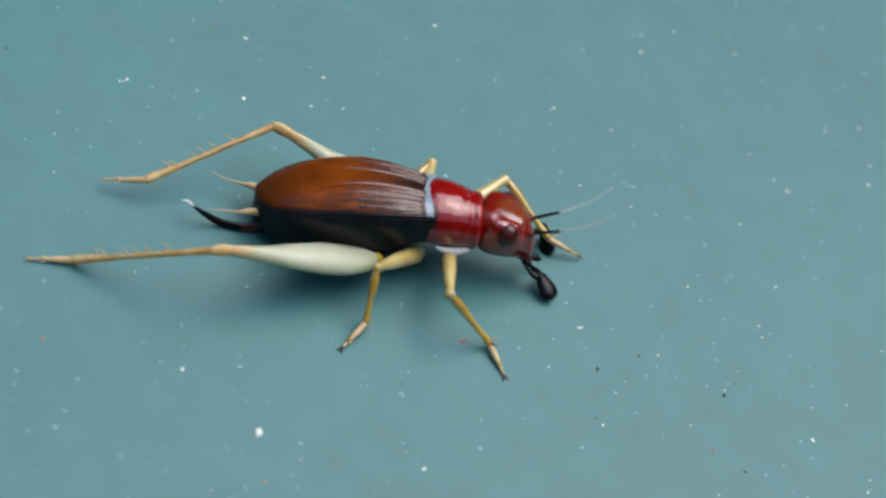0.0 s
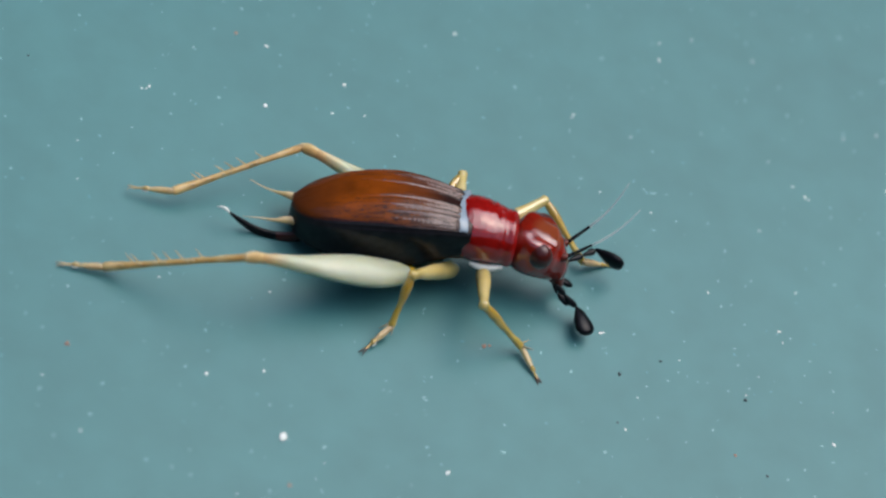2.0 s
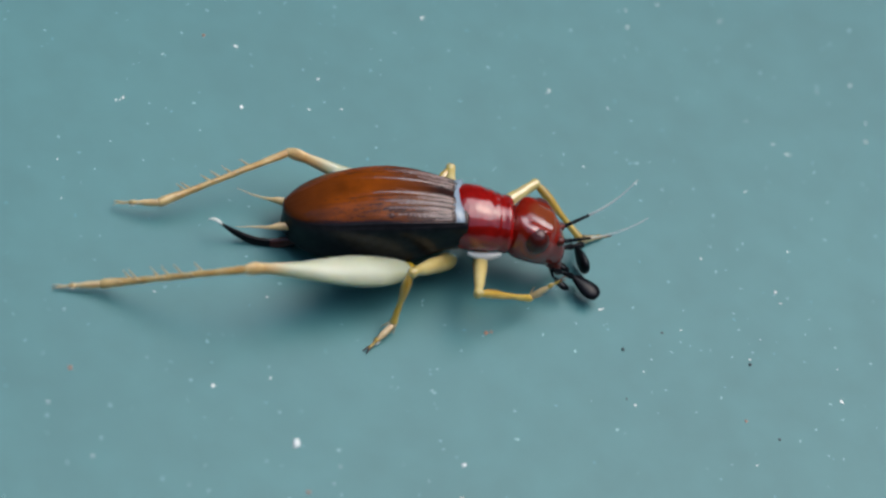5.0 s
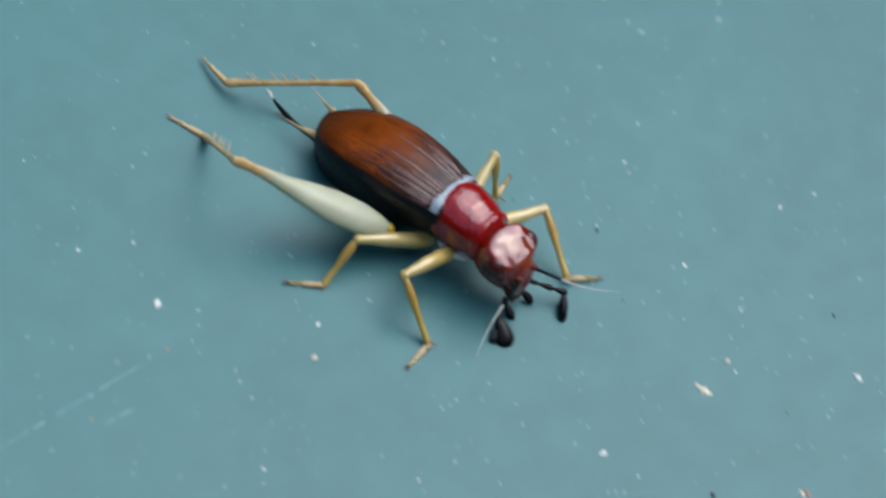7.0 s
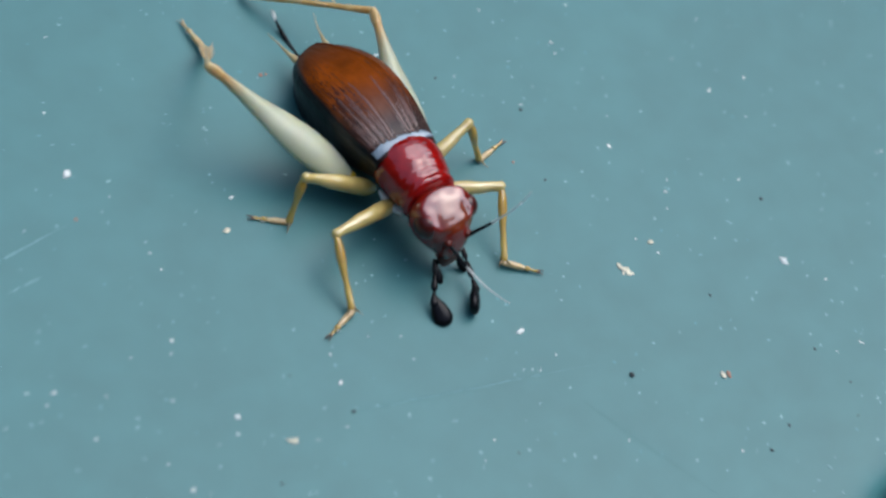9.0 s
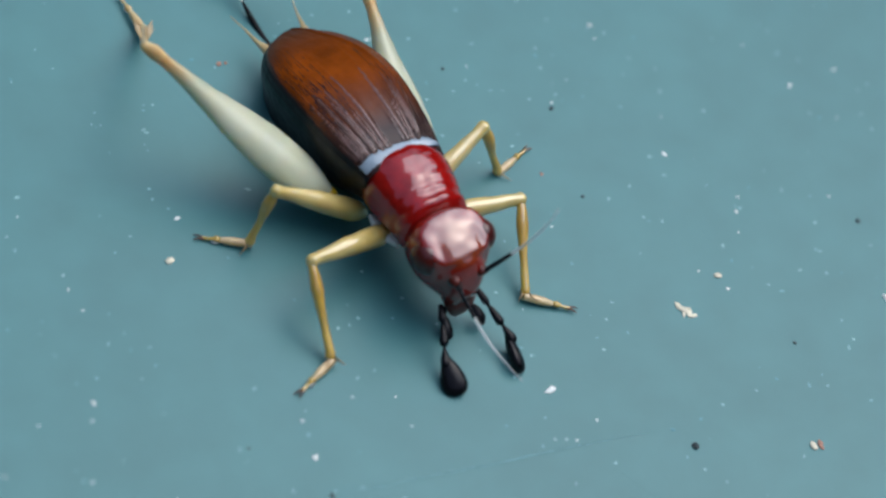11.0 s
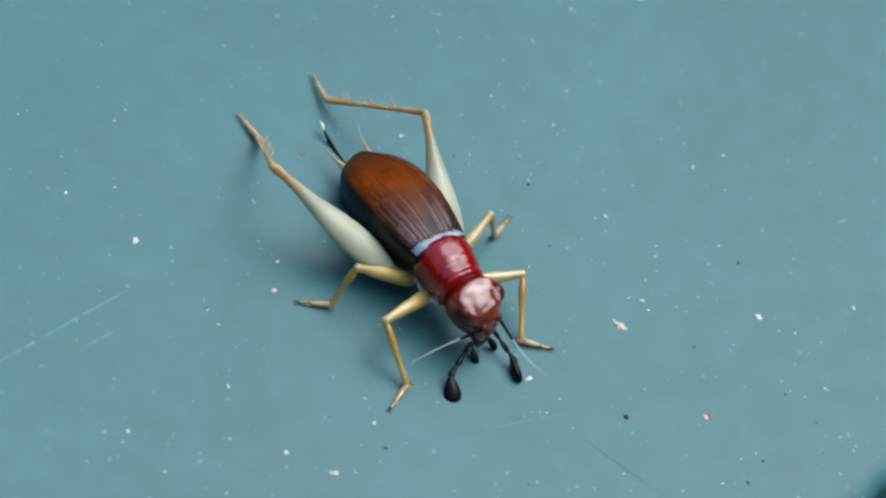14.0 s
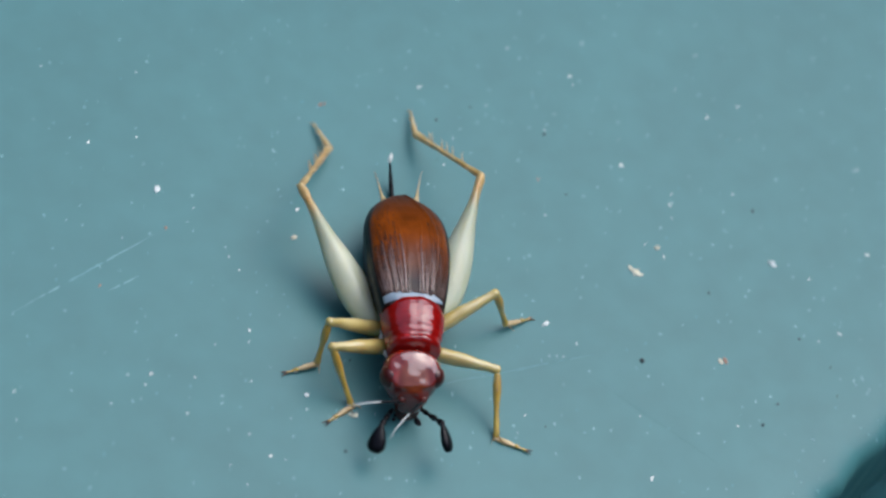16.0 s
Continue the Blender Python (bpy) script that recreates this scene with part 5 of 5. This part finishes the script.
    reach(stem_left, paddle_left, (1.40, 0.42, -0.70), (0.3, 1, 0.4), [
        (0, (2.05, 1.47, -0.90), (2.26, 0.94, -1.49)),
        (0.5, (2.35, 0.56, -1.11), (2.79, -0.15, -1.32)),
        (1, (2.24, 1.46, -0.83), (3.01, 1.07, -1.22)),
        (1.5, (2.29, 1.29, -0.90), (3.06, 0.83, -1.30)),
        (2, (2.39, 1.30, -0.51), (3.22, 1.02, -0.61)),
        (2.5, (2.48, 0.67, -0.85), (3.11, 0.16, -1.24)),
        (3, (2.21, 0.93, -0.95), (2.99, 0.40, -1.45)),
        (5.5, (1.95, 1.19, -0.84), (2.32, 0.45, -1.04)),
        (6, (1.67, 1.82, -0.75), (2.66, 1.63, -0.93)),
        (6.5, (1.87, 1.46, -0.76), (2.91, 1.50, -0.84)),
        (6.6, (2.15, 1.44, -0.66), (3.16, 1.11, -0.78)),
        (6.7, (1.99, 0.98, -0.76), (3.16, 0.53, -0.95)),
        (6.8, (1.96, 1.06, -0.78), (2.89, 0.84, -0.93)),
        (6.9, (1.90, 1.24, -0.91), (2.76, 1.14, -0.98)),
        (7, (2.32, 1.16, -0.86), (3.22, 0.31, -1.40)),
        (7.5, (2.17, 0.83, -0.99), (3.15, 0.87, -1.15)),
        (8, (2.31, 0.69, -0.78), (3.24, 0.51, -0.91)),
        (8.5, (1.62, 0.87, -0.99), (2.59, 0.57, -1.18)),
        (9, (2.44, 0.20, -0.76), (3.09, -0.30, -0.58)),
        (11.5, (2.37, 0.68, -1.01), (3.20, 0.66, -1.20)),
        (12, (1.76, 0.71, -1.11), (2.51, 0.24, -1.00)),
        (12.1, (1.64, 1.20, -1.15), (2.27, 0.92, -1.04)),
        (12.2, (1.99, 1.26, -1.03), (3.18, 1.32, -1.14)),
        (12.3, (2.38, 1.02, -0.97), (3.27, 0.90, -1.16)),
        (12.4, (2.39, 0.63, -0.94), (3.28, 0.50, -1.10)),
        (12.5, (2.42, 0.69, -0.92), (3.30, 0.49, -1.13)),
        (13, (2.48, 0.50, -0.83), (3.29, 0.26, -1.01)),
        (13.5, (2.33, 0.48, -0.84), (3.28, 0.20, -1.02)),
        (14, (2.38, 0.46, -0.84), (3.27, 0.20, -1.00)),
        (14.5, (0.48, 0.60, -1.50), (-0.20, 0.52, -1.85)),
        (15, (2.22, 0.96, -0.72), (2.65, 0.62, -0.60)),
        (15.5, (2.31, 0.57, 0.15), (3.14, 0.84, -0.01)),
        (16, (2.01, 0.80, 0.30), (2.78, 0.99, 0.17)),
    ])
    feel(feeler_left, thread_left, (1.35, 0.30, 0.15), [
        (0, (2.10, 0.32, 0.56)),
        (0.5, (1.78, 0.24, 0.47)),
        (1, (1.90, 0.45, 0.59)),
        (1.5, (1.98, 0.45, 0.62)),
        (2, (1.74, 0.45, 0.72)),
        (2.5, (1.83, 0.42, 0.76)),
        (3, (2.02, 0.49, 0.65)),
        (5.5, (1.94, 0.48, 0.65)),
        (6, (2.06, 0.65, 0.60)),
        (6.5, (1.68, 0.59, 0.64)),
        (6.6, (1.79, 0.54, 0.74)),
        (6.7, (1.96, 0.40, 0.56)),
        (6.8, (1.91, 0.47, 0.47)),
        (6.9, (2.06, 0.61, 0.35)),
        (7, (2.11, 0.61, 0.33)),
        (7.5, (2.14, 0.57, 0.10)),
        (8, (1.93, 0.77, 0.38)),
        (8.5, (1.25, 0.59, 0.51)),
        (9, (1.39, 0.52, 0.47)),
        (11.5, (1.38, 0.52, 0.46)),
        (12, (1.46, 0.31, 0.36)),
        (12.1, (1.51, 0.29, 0.34)),
        (12.2, (1.45, 0.47, 0.44)),
        (12.3, (1.49, 0.39, 0.40)),
        (12.4, (1.45, 0.49, 0.46)),
        (12.5, (1.40, 0.61, 0.51)),
        (13, (1.50, 0.40, 0.42)),
        (13.5, (1.67, 0.29, 0.34)),
        (14, (1.85, 0.20, 0.24)),
        (14.5, (1.62, 1.19, 0.94)),
        (15, (2.17, 0.60, 0.35)),
        (15.5, (2.24, -0.71, -0.31)),
        (16, (1.83, -0.20, 0.55)),
    ])
    feel(feeler_right, thread_right, (1.35, -0.30, 0.15), [
        (0, (1.87, -0.41, 0.43)),
        (0.5, (2.25, -0.59, -0.16)),
        (1, (1.88, -0.16, 0.48)),
        (1.5, (1.64, -0.17, 0.56)),
        (2, (1.82, -0.15, 0.57)),
        (2.5, (1.91, -0.30, 0.51)),
        (3, (1.81, -0.27, 0.50)),
        (5.5, (1.85, -0.36, 0.35)),
        (6, (1.82, -0.66, -0.41)),
        (6.5, (2.52, -0.71, -0.55)),
        (6.6, (2.12, -0.59, 0.02)),
        (6.7, (0.99, -1.36, -0.91)),
        (6.8, (2.18, -1.01, -0.38)),
        (6.9, (1.53, -1.11, -0.35)),
        (7, (1.60, -1.19, -0.39)),
        (7.5, (2.68, -0.77, -0.28)),
        (8, (1.77, -0.52, 0.25)),
        (8.5, (2.57, -0.26, 0.17)),
        (9, (1.92, -0.29, 0.30)),
        (11.5, (2.26, -0.27, -0.04)),
        (12, (2.65, -0.32, -0.04)),
        (12.1, (2.14, -0.46, -0.06)),
        (12.2, (2.18, -0.43, -0.02)),
        (12.3, (2.36, -0.42, -0.06)),
        (12.4, (2.46, -0.45, -0.06)),
        (12.5, (2.53, -0.36, -0.02)),
        (13, (2.36, -0.45, -0.00)),
        (13.5, (2.04, -0.36, 0.23)),
        (14, (0.87, -1.96, -0.75)),
        (14.5, (2.05, 0.05, 0.12)),
        (15, (1.17, -1.51, -0.62)),
        (15.5, (2.49, -1.05, -0.27)),
        (16, (1.47, -1.02, 0.54)),
    ])


motions()
